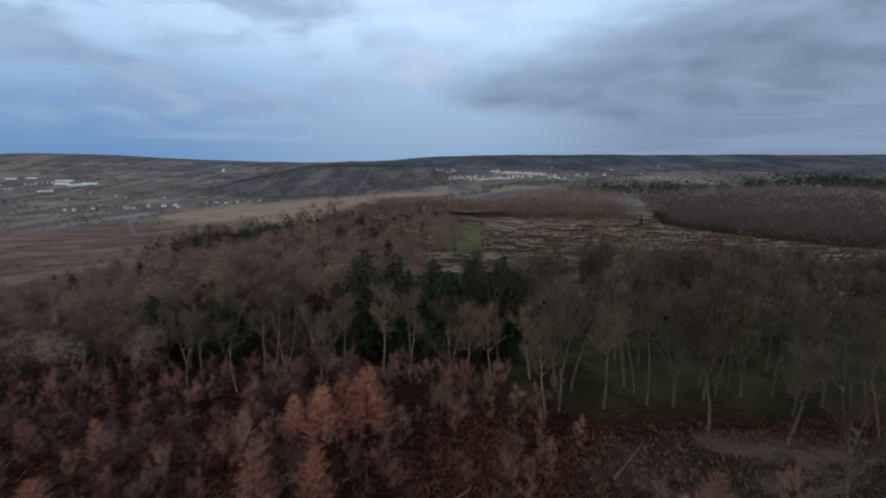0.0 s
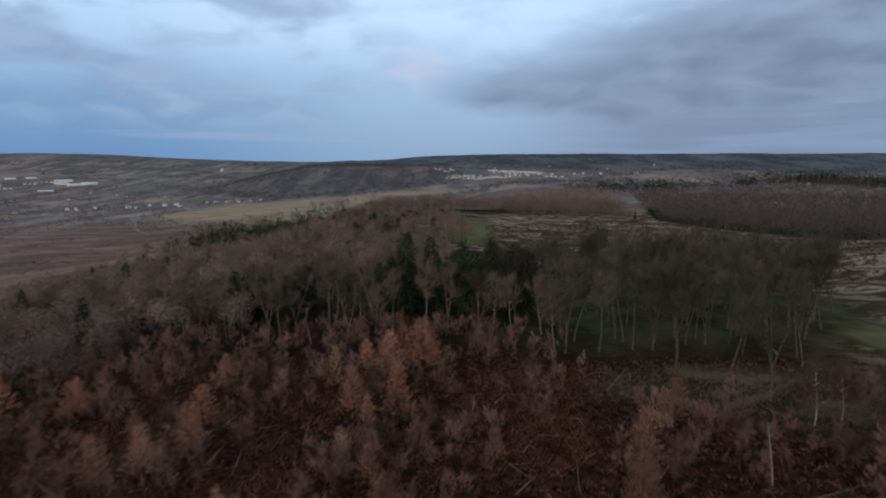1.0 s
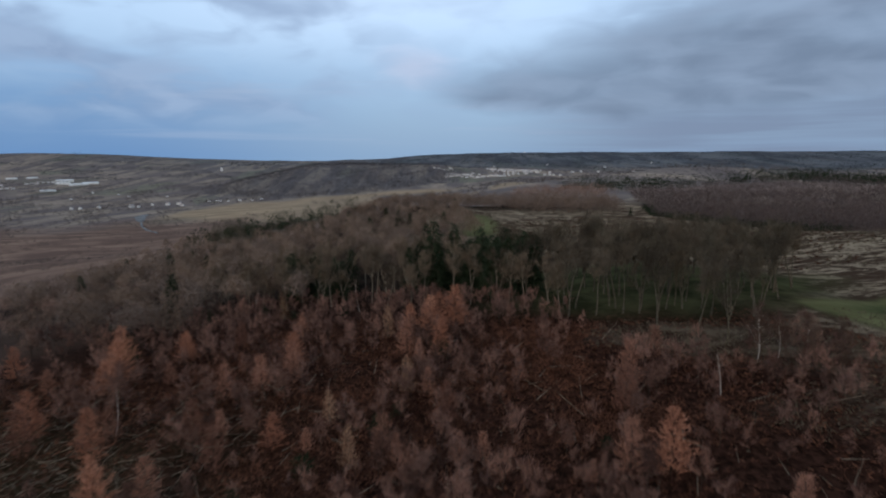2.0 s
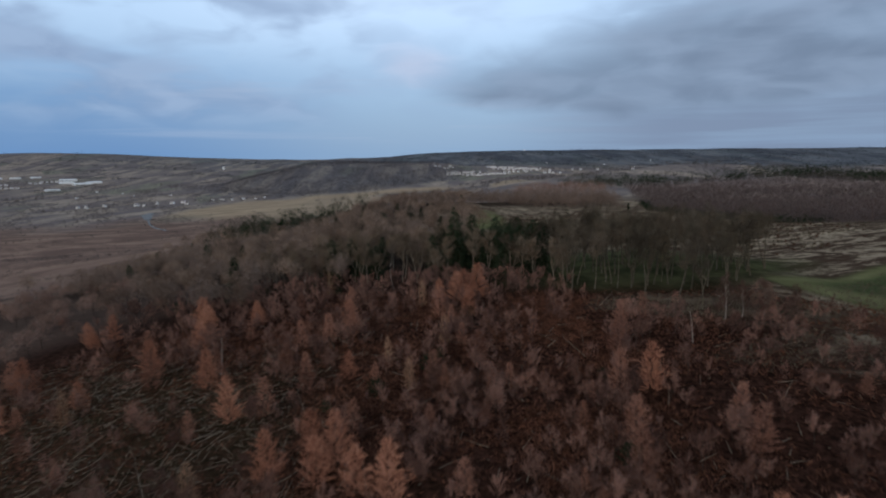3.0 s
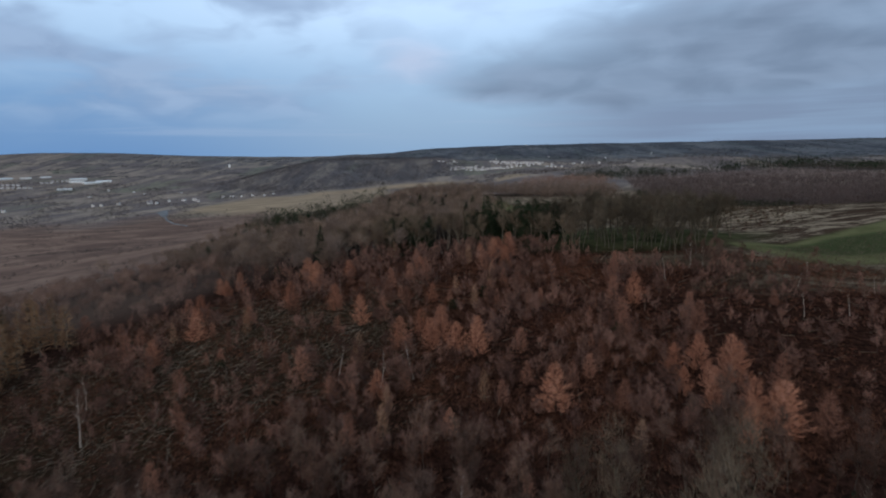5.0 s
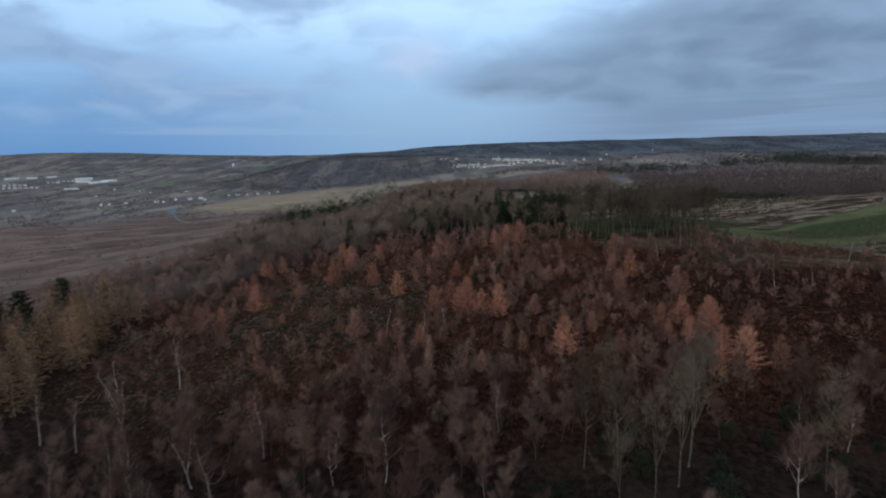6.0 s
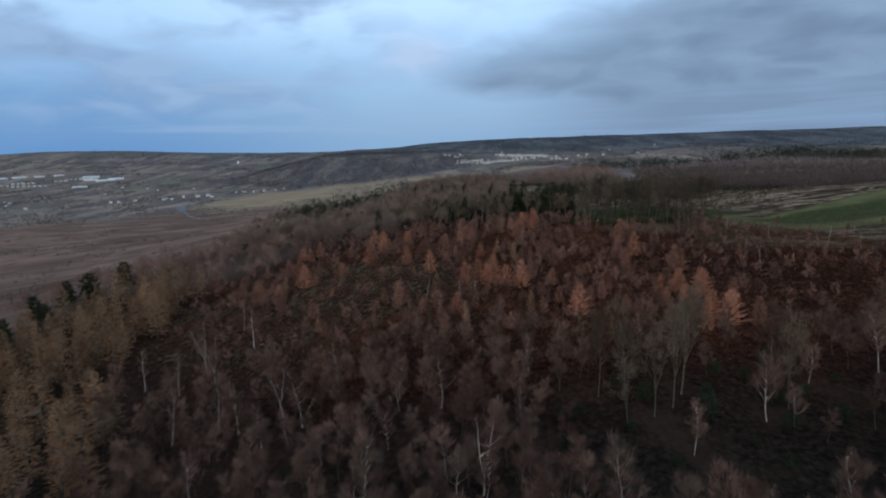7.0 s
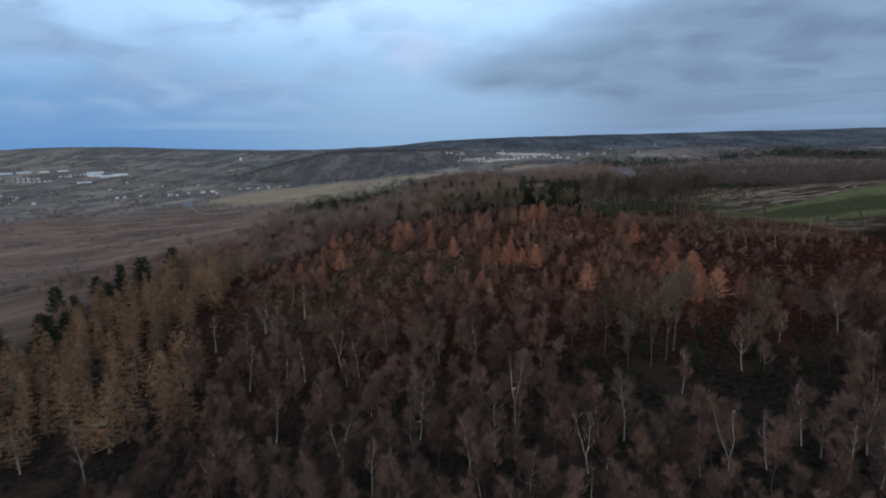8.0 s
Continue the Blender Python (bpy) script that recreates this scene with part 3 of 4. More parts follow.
def cone_tree(rng, tall, wide, tufts, tuft_len, tuft_wide, droop, clear=0.06, full=0.8, stem=0.01, ragged=0.25, boughs=0.5, whorl=2.2):
    """A conifer: a straight stem, whorls of boughs and the needle tufts along them."""
    top = bend(rng, (0, 0, -0.3), (rng.normal() * 0.02, rng.normal() * 0.02, 1), tall, 6, 0.15, 0.02)
    limbs = [(top, np.linspace(tall * stem, 0.01, 7), 5)]
    base, way = [], []
    whorls = int(tall * whorl) + 4
    lines = []
    for i in range(whorls):
        f = clear + (1 - clear) * (i / whorls) ** 0.95
        reach = wide * (1 - f) ** full * rng.uniform(1 - ragged, 1 + ragged * 0.6) + 0.12
        for b in range(5):
            a = i * 1.1 + b * 1.257 + rng.normal() * 0.25
            ln = reach * rng.uniform(0.75, 1.1)
            lines.append((np.array([0, 0, f * tall]), np.array([math.cos(a), math.sin(a), droop + rng.normal() * 0.12]) * ln, ln))
            if rng.uniform() < boughs:
                p = lines[-1][0]
                limbs.append((np.array([p, p + lines[-1][1] * 0.95]), (0.02 + 0.004 * tall * (1 - f), 0.008), 3))
    share = np.array([l[2] for l in lines]) + 0.1
    for k in rng.choice(len(lines), tufts, p=share / share.sum()):
        p, d, ln = lines[k]
        q = rng.uniform(0.1, 1.0) ** 0.7
        base.append(p + d * q + rng.normal(size=3) * 0.07)
        out = d / max(ln, 0.01)
        way.append(unit(out * 0.7 + rng.normal(size=3) * 0.5 + np.array([0, 0, 0.4 if droop > -0.1 else -0.35])) * tuft_len * rng.uniform(0.6, 1.3))
    out = np.array(base) * np.array([1, 1, 0])
    out = out / (np.linalg.norm(out, axis=1)[:, None] + 0.1) + np.array([0, 0, 0.9])
    return tubes(limbs), slivers(base, way, rng.uniform(0.6, 1.3, tufts) * tuft_wide, rng, out, 0.5)


def put_on_ground(proto, x, y, size, rng, sink=0.1):
    m = Matrix.LocRotScale((x, y, float(height(x, y)) - sink), Euler((rng.normal() * 0.02, rng.normal() * 0.02, rng.uniform(0, 6.28))), (size * rng.uniform(0.9, 1.1),) * 2 + (size,))
    return m


def plant(protos, spots, rng, lo=0.85, hi=1.15):
    """Copies of the prototypes at the spots; the first use of each prototype is itself."""
    for x, y in spots:
        p = protos["list"][rng.randint(len(protos["list"]))]
        m = put_on_ground(p, x, y, rng.uniform(lo, hi), rng)
        if p.name in protos["fresh"]:
            protos["fresh"].discard(p.name)
            p.matrix_basis = m
        else:
            copy_thing(p, m)


def joined(name, label, protos, spots, rng, lo=0.85, hi=1.15, keep=1.0, mat=None):
    """The rest of a wood, past counting: all the stems in one mesh and all the twigs in another. Far off, fewer and broader twigs do."""
    for which, tag in ((0, "stems"), (1, "twigs")):
        rows = R(77)
        meshes = []
        for p in protos["list"]:
            me = sorted(p.children, key=lambda c: c.name.startswith("crown"))[which].data
            co = np.empty(len(me.vertices) * 3, np.float32)
            me.vertices.foreach_get("co", co)
            idx = np.empty(len(me.loops), np.int32)
            me.loops.foreach_get("vertex_index", idx)
            co, idx = co.reshape(-1, 3), idx.reshape(len(me.polygons), -1)
            if which and keep < 1:
                co = co.reshape(-1, 3, 3)[R(78).permutation(len(idx))[:int(len(idx) * keep)]]
                mid = co[:, :2].mean(1, keepdims=True)
                co[:, :2] = mid + (co[:, :2] - mid) / math.sqrt(keep)
                co = co.reshape(-1, 3)
                idx = np.arange(len(co)).reshape(-1, 3)
            meshes.append((co, idx))
        co, faces, tones, k = [], [], [], 0
        for x, y in spots:
            c, f = meshes[rows.randint(len(meshes))]
            a, s = rows.uniform(0, 6.28), rows.uniform(lo, hi)
            turn = np.array([[math.cos(a), math.sin(a), 0], [-math.sin(a), math.cos(a), 0], [0, 0, 1]]) * s
            co.append(c @ turn + np.array([x, y, float(height(x, y)) - 0.1]))
            faces.append(f + k)
            tones.append(np.full(len(c), rows.uniform(), np.float32))
            k += len(c)
        cover = mat if which and mat else me.materials[0]
        whole = mesh_of(name + "_" + tag, np.concatenate(co), np.concatenate(faces))
        whole.attributes.new("tone", "FLOAT", "POINT").data.foreach_set("value", np.concatenate(tones))
        tagged(part(name + "_" + tag, whole, cover), label, "woodland", kind="stuff")


def kind(makers):
    return {"list": makers, "fresh": {m.name for m in makers}}


def scatter(rng, inside, box, gap, most=100000):
    """Loosely spaced random spots in a box of the plan, where inside(x, y) is likely."""
    x0, y0, x1, y1 = box
    xs, ys = np.meshgrid(np.arange(x0, x1, gap), np.arange(y0, y1, gap))
    xs, ys = xs.ravel() + rng.uniform(-0.48, 0.48, xs.size) * gap, ys.ravel() + rng.uniform(-0.48, 0.48, ys.size) * gap
    keep = rng.uniform(size=xs.size) < inside(xs, ys)
    return np.c_[xs, ys][keep][:most]


def away(spots, others, d):
    """The spots that lie at least d from all the others."""
    others = np.asarray(others, float)
    return np.array([s for s in np.asarray(spots) if np.min(np.hypot(*(others - s).T)) > d]).reshape(-1, 2)


R = np.random.RandomState

# bare trees of the old grove
GROVE = [(-28, 91), (-42, 96), (-24, 88), (-9, 88), (-5, 86), (1, 84), (3, 82), (7, 82), (13, 86), (13, 72), (15, 74), (18, 81), (21, 75), (27, 76), (32, 79),
         (35, 77), (37, 78), (40, 81), (36, 60), (44, 72), (49, 74), (39, 54), (52, 70), (50, 65), (30, 64)]
old_pale = kind([thing("pale_barked_tree", *bare_tree(R(20 + i), 15.0, 5.0, 0.19, 0.48, 13, 1600, 1.45, 0.046, forks=1 + (i % 3), subs=3), MAT["bark_pale"], MAT["twig_grey"],
                       "tall bare broadleaf tree with a pale forked trunk", "tree", "old grove") for i in range(5)])
old_dark = kind([thing("bare_broadleaf_tree", *bare_tree(R(40 + i), 15.5, 5.2, 0.2, 0.6, 15, 1500, 1.2, 0.05, forks=1 + (i % 3 == 1) * 2, subs=3), MAT["bark_olive"], MAT["twig_olive"],
                       "tall bare broadleaf tree with a grey-brown trunk and dense twigs", "tree", "old grove") for i in range(5)])
rng = R(1)
plant(old_pale, GROVE[:10], rng, 0.8, 1.0)
plant(old_dark, GROVE[10:], rng, 0.9, 1.08)


def in_grove(x, y):
    return zone(x, y, 42, 103, 40, 27, 12, 0.1, 0.1) * 0.8


def in_grove_left(x, y):
    return zone(x, y, -38, 110, 36, 24, -8, 0.1, 0.1) * 0.8


plant(old_dark, away(scatter(rng, in_grove, (0, 74, 90, 135), 5.2), GROVE, 3.2), rng, 0.88, 1.12)
plant(old_pale, away(scatter(rng, in_grove_left, (-80, 84, 0, 140), 6.5), GROVE, 3.5), rng, 0.75, 0.95)

# dark spruces
SPRUCES = [(-4, 112), (1, 118), (6, 129), (11, 126), (-9, 108), (-13, 114), (8, 140), (-2, 134), (14, 138), (-17, 104), (3, 106), (-7, 122), (-20, 110)]
SPRUCES_TALL = [(-3, 94), (2, 96), (7, 95), (9, 102), (-9, 97), (-1, 101), (-6, 91), (-12, 93), (4, 91), (0, 89), (-8, 103), (5, 100), (-14, 99), (11, 96)]
SPRUCES_LOW = [(-47, 101), (-43, 102), (-38, 99), (-35, 104), (-51, 104), (-41, 97), (-48, 97), (-45, 106), (-36, 97), (-72, 84)]
SPRUCES_WEST = [(-166, 54), (-174, 45), (-178, 36), (-173, 17), (-168, -15), (-172, -18), (-173, -2), (-170, -25), (-182, 26), (-180, 8), (-181, -8), (-184, 48), (-186, -22), (-190, 14)]
spruces = kind([thing("spruce_tree", *cone_tree(R(60 + i), 13.5, 3.7, 1700, 1.0, 0.22, -0.2, 0.1, 0.6, 0.011, boughs=0), MAT["bark_dark"], MAT["spruce"],
                      "dark green spruce with drooping boughs", "tree", "spruces") for i in range(4)])
rng = R(2)
plant(spruces, SPRUCES, rng, 0.85, 1.15)
plant(spruces, SPRUCES_TALL, rng, 1.05, 1.4)
plant(spruces, SPRUCES_LOW, rng, 0.75, 0.98)
pines = kind([thing("pine_tree", *cone_tree(R(70 + i), 13.0, 4.6, 1700, 1.1, 0.24, 0.05, 0.25, 0.4, 0.013, 0.45, boughs=0.2), MAT["bark_dark"], MAT["spruce"],
                    "broad dark green pine with a ragged crown", "tree", "pines") for i in range(3)])
plant(pines, SPRUCES_WEST, rng, 0.75, 1.0)


def in_far_spruce(x, y):
    return np.maximum(zone(x, y, -150, 468, 62, 36, 10, 0.1, 0.2), zone(x, y, -175, 400, 30, 16, 30, 0.1, 0.3) * 0.7)


# golden larch stand on the west flank
GOLD = [(-148, -6), (-155, 35), (-139, 16), (-126, -6), (-156, -47), (-156, -57), (-149, -47), (-160, -12), (-153, -20), (-128, -54), (-117, -63), (-108, -73), (-140, -58), (-128, -66)]
gold = kind([thing("tall_larch", *cone_tree(R(80 + i), 14.5, 3.7, 1900, 0.75, 0.075, -0.02, 0.1, 0.6, 0.011, 0.4, boughs=0.4, whorl=1.3), MAT["bark_pale"], MAT["larch_gold"],
                   "tall larch with thin golden-brown needles", "tree", "larch stand") for i in range(5)])
rng = R(3)
plant(gold, GOLD, rng, 0.9, 1.1)


def in_gold(x, y):
    return np.maximum(zone(x, y, -148, -12, 24, 55, -8, 0.12, 0.15), zone(x, y, -132, -62, 26, 16, 0, 0.12, 0.15)) * 0.85


plant(gold, away(scatter(rng, in_gold, (-185, -90, -95, 60), 5.9), GOLD, 3.2), rng, 0.7, 1.1)

# young rust-coloured larches of the bracken hill
LARCHES = [(-94, 33), (-67, 51), (-57, 24), (-49, 11), (-39, -5), (-28, -8), (-12, 52), (14, 15), (-94, 5), (-89, 17), (-70, 32), (-13, -31),
           (10, -20), (15, -19), (20, -20), (18, -26), (12, -32), (16, -36), (13, -41), (19, -39), (-71, 60), (-12, 70), (-31, -3), (-24, -10), (-14, 66), (-9, 68)]
LARCHES_LOW = [(-58, 57), (-35, 1), (-33, -6), (-33, 22), (-37, 50), (-42, -24), (-30, -36), (-59, 60), (-66, 45), (-100, 64), (-93, 62), (-78, 23), (-96, 59), (-18, 69), (14, -25), (9, -27), (22, -32)]
LARCHES_FADED = [(13, 29), (9, 14), (5, -8), (-68, 27), (-39, 18), (-45, -38), (-35, 41), (-44, 12), (16, 37), (22, -2), (-99, 37), (-123, 30), (-102, 10), (-57, -15), (25, -27), (25, -40), (7, 0), (23, 5), (-39, 38), (-18, 53), (-44, 37), (-44, 25)]
LARCHES_TAN = [(-23, 17), (-22, 63), (-77, 17), (-27, 28), (-47, -9), (-96, 20), (-40, -29), (-40, -36), (-24, -27), (-3, -42), (-17, 38)]
ALL_LARCHES = LARCHES + LARCHES_LOW + LARCHES_FADED + LARCHES_TAN
larches = kind([thing("young_larch", *cone_tree(R(100 + i), 6.8, 2.4, 2600, 0.55, 0.048, 0.45, 0.03, 0.7, 0.008, 0.45, 0.0, 4.5), MAT["bark_dark"], MAT["larch"],
                      "young larch with rust-orange winter needles", "tree", "young larches") for i in range(6)])
faded = kind([thing("faded_larch", *cone_tree(R(110 + i), 6.4, 2.0, 1900, 0.55, 0.044, 0.45, 0.03, 0.6, 0.008, 0.45, 0.0, 4.5), MAT["bark_dark"], MAT["larch_faded"],
                    "young larch with thin faded brown needles", "tree", "young larches") for i in range(4)])
tan = kind([thing("tan_larch", *cone_tree(R(116 + i), 6.2, 1.5, 1300, 0.45, 0.044, 0.45, 0.03, 0.75, 0.008, 0.4, 0.0, 4.0), MAT["bark_pale"], MAT["larch_tan"],
                  "slender young larch with straw-coloured needles", "tree", "young larches") for i in range(2)])
rng = R(4)
plant(larches, LARCHES, rng, 0.9, 1.15)
plant(larches, LARCHES_LOW, rng, 0.65, 0.88)
plant(faded, LARCHES_FADED, rng, 0.85, 1.15)
plant(tan, LARCHES_TAN, rng, 0.85, 1.05)


def on_hill(x, y):
    return zone(x, y, -22, 10, 92, 58, 0, 0.2, 0.2)


plant(faded, away(scatter(rng, lambda x, y: on_hill(x, y) * 0.24 * (1 - 0.8 * ease(-5, 15, x)), (-125, -55, 75, 75), 7.0), ALL_LARCHES, 3.0), rng, 0.45, 0.85)

# leafless birch saplings between them
saplings = kind([thing("birch_sapling", *bare_tree(R(130 + i), 4.6, 2.25, 0.035, 0.06, 8, 640, 0.85, 0.036, 1 + i % 2, subs=0), MAT["bark_dark"], MAT["twig_sapling"],
                       "leafless young birch with purple-brown twigs", "tree", "birch saplings", "crown", "stem") for i in range(6)])
rng = R(5)


def sapling_ground(x, y):
    clear = zone(x, y, -70, 10, 28, 28, 0, 0.2, 0.2)
    edge = zone(x, y, -48, 78, 62, 16, -6, 0.25, 0.2)
    return np.maximum(on_hill(x, y) * (1 - 0.6 * clear) * (0.35 + 0.6 * ease(-0.2, 0.4, wave(x, y, 30, 8))) * (1 - 0.7 * ease(5, 30, x) * (1 - ease(10, 40, y))), np.maximum(0.8 * edge, 0.2 * zone(x, y, 55, 4, 45, 34, 0, 0.3, 0.3)))


spots = away(scatter(rng, sapling_ground, (-125, -60, 110, 98), 3.2), ALL_LARCHES, 1.5)
near = (np.abs(spots[:, 0] + 15) < 48) & (np.abs(spots[:, 1]) < 42)
plant(saplings, spots[near][:280], rng, 0.6, 1.25)
joined("birch_scrub", "leafless young birch scrub with purple-brown twigs", saplings, np.concatenate([spots[~near], spots[near][280:]]), rng, 0.6, 1.25, 0.6)

# evergreen shrubs under the grove's edge
shrubs = kind([thing("evergreen_shrub", *cone_tree(R(150 + i), 3.6, 1.9, 520, 0.6, 0.12, 0.3, 0.02, 0.35, 0.012, 0.4, 0), MAT["bark_dark"], MAT["spruce"],
                     "dark evergreen shrub among the bracken", "shrub", "evergreen shrubs", "foliage", "stem") for i in range(3)])
SHRUBS = [(-28, 16), (-18, 30), (-20, 24), (-77, -1), (-12, 52), (-35, 12), (-70, 60), (-76, 72), (-82, 80), (-64, 82), (-52, 84), (-58, 90), (-44, 80), (-20, 84), (-14, 90), (2, 92), (-33, 80), (8, 20), (5, -4), (-38, -50), (-8, -58),
          (-25, -70), (-60, -62), (-72, -78), (-16, -92), (-46, -96), (12, -60), (20, -66), (-88, 86), (-66, 96), (2, -66), (7, -58), (14, -68), (22, -74), (28, -62), (-4, -76), (4, -80), (12, -76), (18, -56), (30, -70), (-14, -74), (-18, -80), (-10, -84), (-4, -86), (-22, -70), (-9, -66), (0, -72), (-26, -80), (6, -86), (-13, -61)]
plant(shrubs, SHRUBS, rng, 0.6, 1.3)

# birch wood below the hill
birches = kind([thing("birch_tree", *bare_tree(R(160 + i), 10.5, 3.0, 0.085 if i < 2 else 0.065, 0.28, 13, 1200, 1.2, 0.046, 1 + (i % 4 == 2), 0.12, subs=0 if i > 1 else 3), MAT["bark_birch"] if i < 2 else MAT["bark_grey"], MAT["twig_red"],
                      "bare birch with a white trunk and purplish twigs" if i < 2 else "bare slender birch with grey-brown trunk and purplish twigs", "tree", "birch wood") for i in range(8)])
TALL = [(-17, -64), (-12, -64), (-9, -71), (-5, -69), (-2, -65), (15, -70), (-14, -72)]
rng = R(6)
ash = kind([thing("slender_ash", *bare_tree(R(210 + i), 14.5, 3.9, 0.105, 0.35, 18, 1150, 1.1, 0.034, forks=1 + (i + 1) % 3, subs=3), MAT["bark_olive"], MAT["twig_grey"],
                  "tall bare ash with pale grey limbs and fine twigs", "tree", "ash trees") for i in range(3)])
plant(ash, TALL, rng, 1.0, 1.22)


def in_birches(x, y):
    hole = np.maximum(zone(x, y, 10, -64, 26, 14, 0, 0.2, 0.2), zone(x, y, -4, -79, 25, 20, 0, 0.25, 0.25))
    return ease(-156, -128, y + 14 * wave(x, y, 30, 14)) * (1 - ease(-52, -38, y + 8 * wave(x, y, 40, 9))) * ease(-118, -104, x + 8 * wave(x, y, 30, 2)) * (1 - ease(52, 76, x + 9 * wave(x, y, 28, 15))) * (1 - 0.9 * hole)


spots = away(scatter(rng, in_birches, (-125, -165, 84, -36), 5.0), TALL, 3.2)
near = (np.abs(spots[:, 0] + 22) < 62) & (spots[:, 1] > -112) & (spots[:, 1] < -52)
plant(birches, spots[near][:290], rng, 0.7, 1.15)
joined("birch_wood", "dense leafless birch wood with purplish twigs", birches, np.concatenate([spots[~near], spots[near][290:]]), rng, 0.7, 1.15, 0.6)

# mixed bare wood on the west flank and beyond the grove
wood = kind([thing("bare_wood_tree", *round_tree(R(190 + i), 11.0, 4.7, 0.13, 5 + i % 2, 215, 0.95, 0.13), MAT["bark_dark"], MAT["twig_brown"],
                   "leafless rounded broadleaf tree of the hillside wood", "tree", "hillside wood") for i in range(6)])
rng = R(7)


def in_wood(x, y):
    west = ease(-160, -135, x + 10 * wave(x, y, 40, 5)) * (1 - ease(-112 + 30 * ease(60, 110, y), -100 + 30 * ease(60, 110, y), x)) * ease(150, 165, y - 0.55 * (x + 120).clip(-200, 60)) * 0.95
    west = np.maximum(west, zone(x, y, -75, 96, 34, 22, -10, 0.2, 0.2))
    beyond = ease(-215, -195, x) * (1 - ease(-8, 4, x)) * ease(116, 134, y)
    return np.maximum(west, beyond * ease(-125, -105, x + 0.3 * (y - 180))) * (1 - ease(215, 225, y)) * 0.93


spots = away(scatter(rng, in_wood, (-240, 40, 10, 226), 9.2), SPRUCES + SPRUCES_WEST, 4.0)
plant(wood, spots[:290], rng, 0.75, 1.15)
if len(spots) > 290:
    joined("hillside_wood", "leafless rounded crowns of the hillside wood", wood, spots[290:], rng, 0.75, 1.15)


# ---- far woods, hedges and undergrowth, too many to count ----
def far_wood(name, label, spots, mat, rng, tall, wide, n, width, long, category="woodland", floor=0.2, hollow=0.6, spread=0.25, patch=70):
    spots = np.asarray(spots)
    k = len(spots)
    size = rng.uniform(0.95 - spread, 0.95 + spread, k)
    z = height(spots[:, 0], spots[:, 1])
    d = rng.normal(size=(k, n, 3))
    d /= np.linalg.norm(d, axis=2)[:, :, None]
    d *= rng.uniform(hollow, 1.0, (k, n, 1)) ** 0.5
    mid = np.stack([spots[:, 0], spots[:, 1], z + tall * size * (1 + floor) / 2], 1)
    half = np.stack([wide * size, wide * size, tall * size * (1 - floor) / 2], 1)
    base = mid[:, None] + d * half[:, None]
    way = (d * 0.8 + np.array([0, 0, 0.22]) + rng.normal(size=(k, n, 3)) * 0.5) * long * rng.uniform(0.6, 1.2, (k, n, 1))
    # one stem each
    foot = np.stack([spots[:, 0], spots[:, 1], z - 0.5], 1)
    stem = np.zeros((k, 3))
    stem[:, 2] = tall * size * 0.85
    base = np.concatenate([base.reshape(-1, 3), foot])
    way = np.concatenate([way.reshape(-1, 3), stem])
    w = np.concatenate([np.full(k * n, width) * rng.uniform(0.6, 1.3, k * n), np.full(k, 0.3)])
    face = np.concatenate([d.reshape(-1, 3) + np.array([0, 0, 0.3]), rng.normal(size=(k, 3))])
    me = mesh_of(name, *slivers(base, way, w, rng, face, 0.5))
    tone = (0.5 + 0.42 * wave(spots[:, 0], spots[:, 1], patch, 71) + rng.uniform(-0.25, 0.25, k)).clip(0, 0.99)
    me.attributes.new("tone", "FLOAT", "POINT").data.foreach_set("value", np.repeat(np.concatenate([np.repeat(tone, n), tone]), 3).astype(np.float32))
    return tagged(part(name, me, mat), label, category, kind="stuff")


rng = R(8)


def east_wood(x, y):
    edge = np.where(y < 412, 178 - 0.14 * (y - 240), 154 + 0.25 * (y - 412)) + 5 * wave(x, y, 50, 4)
    return ease(0, 4, x - edge) * ease(0, 14, y - 205 - 0.25 * (x - 180)) * (1 - 0.55 * ease(500, 900, np.hypot(x, y)))


spots = scatter(rng, east_wood, (140, 195, 900, 900), 8.0, 4200)
front = (spots[:, 1] < 430) & (spots[:, 0] < 330)
far_wood("east_woodland", "bare purple-brown winter woodland beyond the moor", spots[~front], MAT["twig_east"], rng, 10, 4.0, 44, 0.55, 1.3, spread=0.4)
extra = scatter(rng, lambda x, y: east_wood(x, y) * (x < 330) * (y < 430) * 0.6, (140, 195, 330, 430), 8.0)
far_wood("wood_edge", "close edge of the bare purple-brown wood", np.concatenate([spots[front], extra]), MAT["twig_east"], rng, 9.5, 4.0, 95, 0.32, 1.2, floor=0.05, spread=0.35)


def east_hedge(x, y):
    edge = np.where(y < 412, 178 - 0.14 * (y - 240), 154 + 0.25 * (y - 412)) + 5 * wave(x, y, 50, 4)
    return ease(-4, -2, x - edge) * (1 - ease(3, 6, x - edge)) * ease(225, 240, y) * (1 - ease(470, 500, y))


far_wood("hedge", "low dark hedge along the edge of the wood", scatter(rng, east_hedge, (130, 200, 200, 500), 2.6), MAT["spruce"], rng, 3.8, 2.0, 28, 0.3, 0.9, "hedge", 0.0, spread=0.4)


def north_belt(x, y):
    return ease(0, 8, y - 452 + 0.33 * (x - 32).clip(-20, 200)) * (1 - ease(560, 600, y)) * ease(-10, 8, x) * (1 - ease(0, 8, x - 128 - 0.22 * (y - 420)))


def middle_wood(x, y):
    return ease(0.1, 0.15, x / y) * (1 - ease(0.27, 0.3, x / y)) * ease(640, 680, y) * (1 - ease(860, 900, y)) * (0.35 + 0.65 * ease(-0.2, 0.2, wave(x, y, 60, 27)))


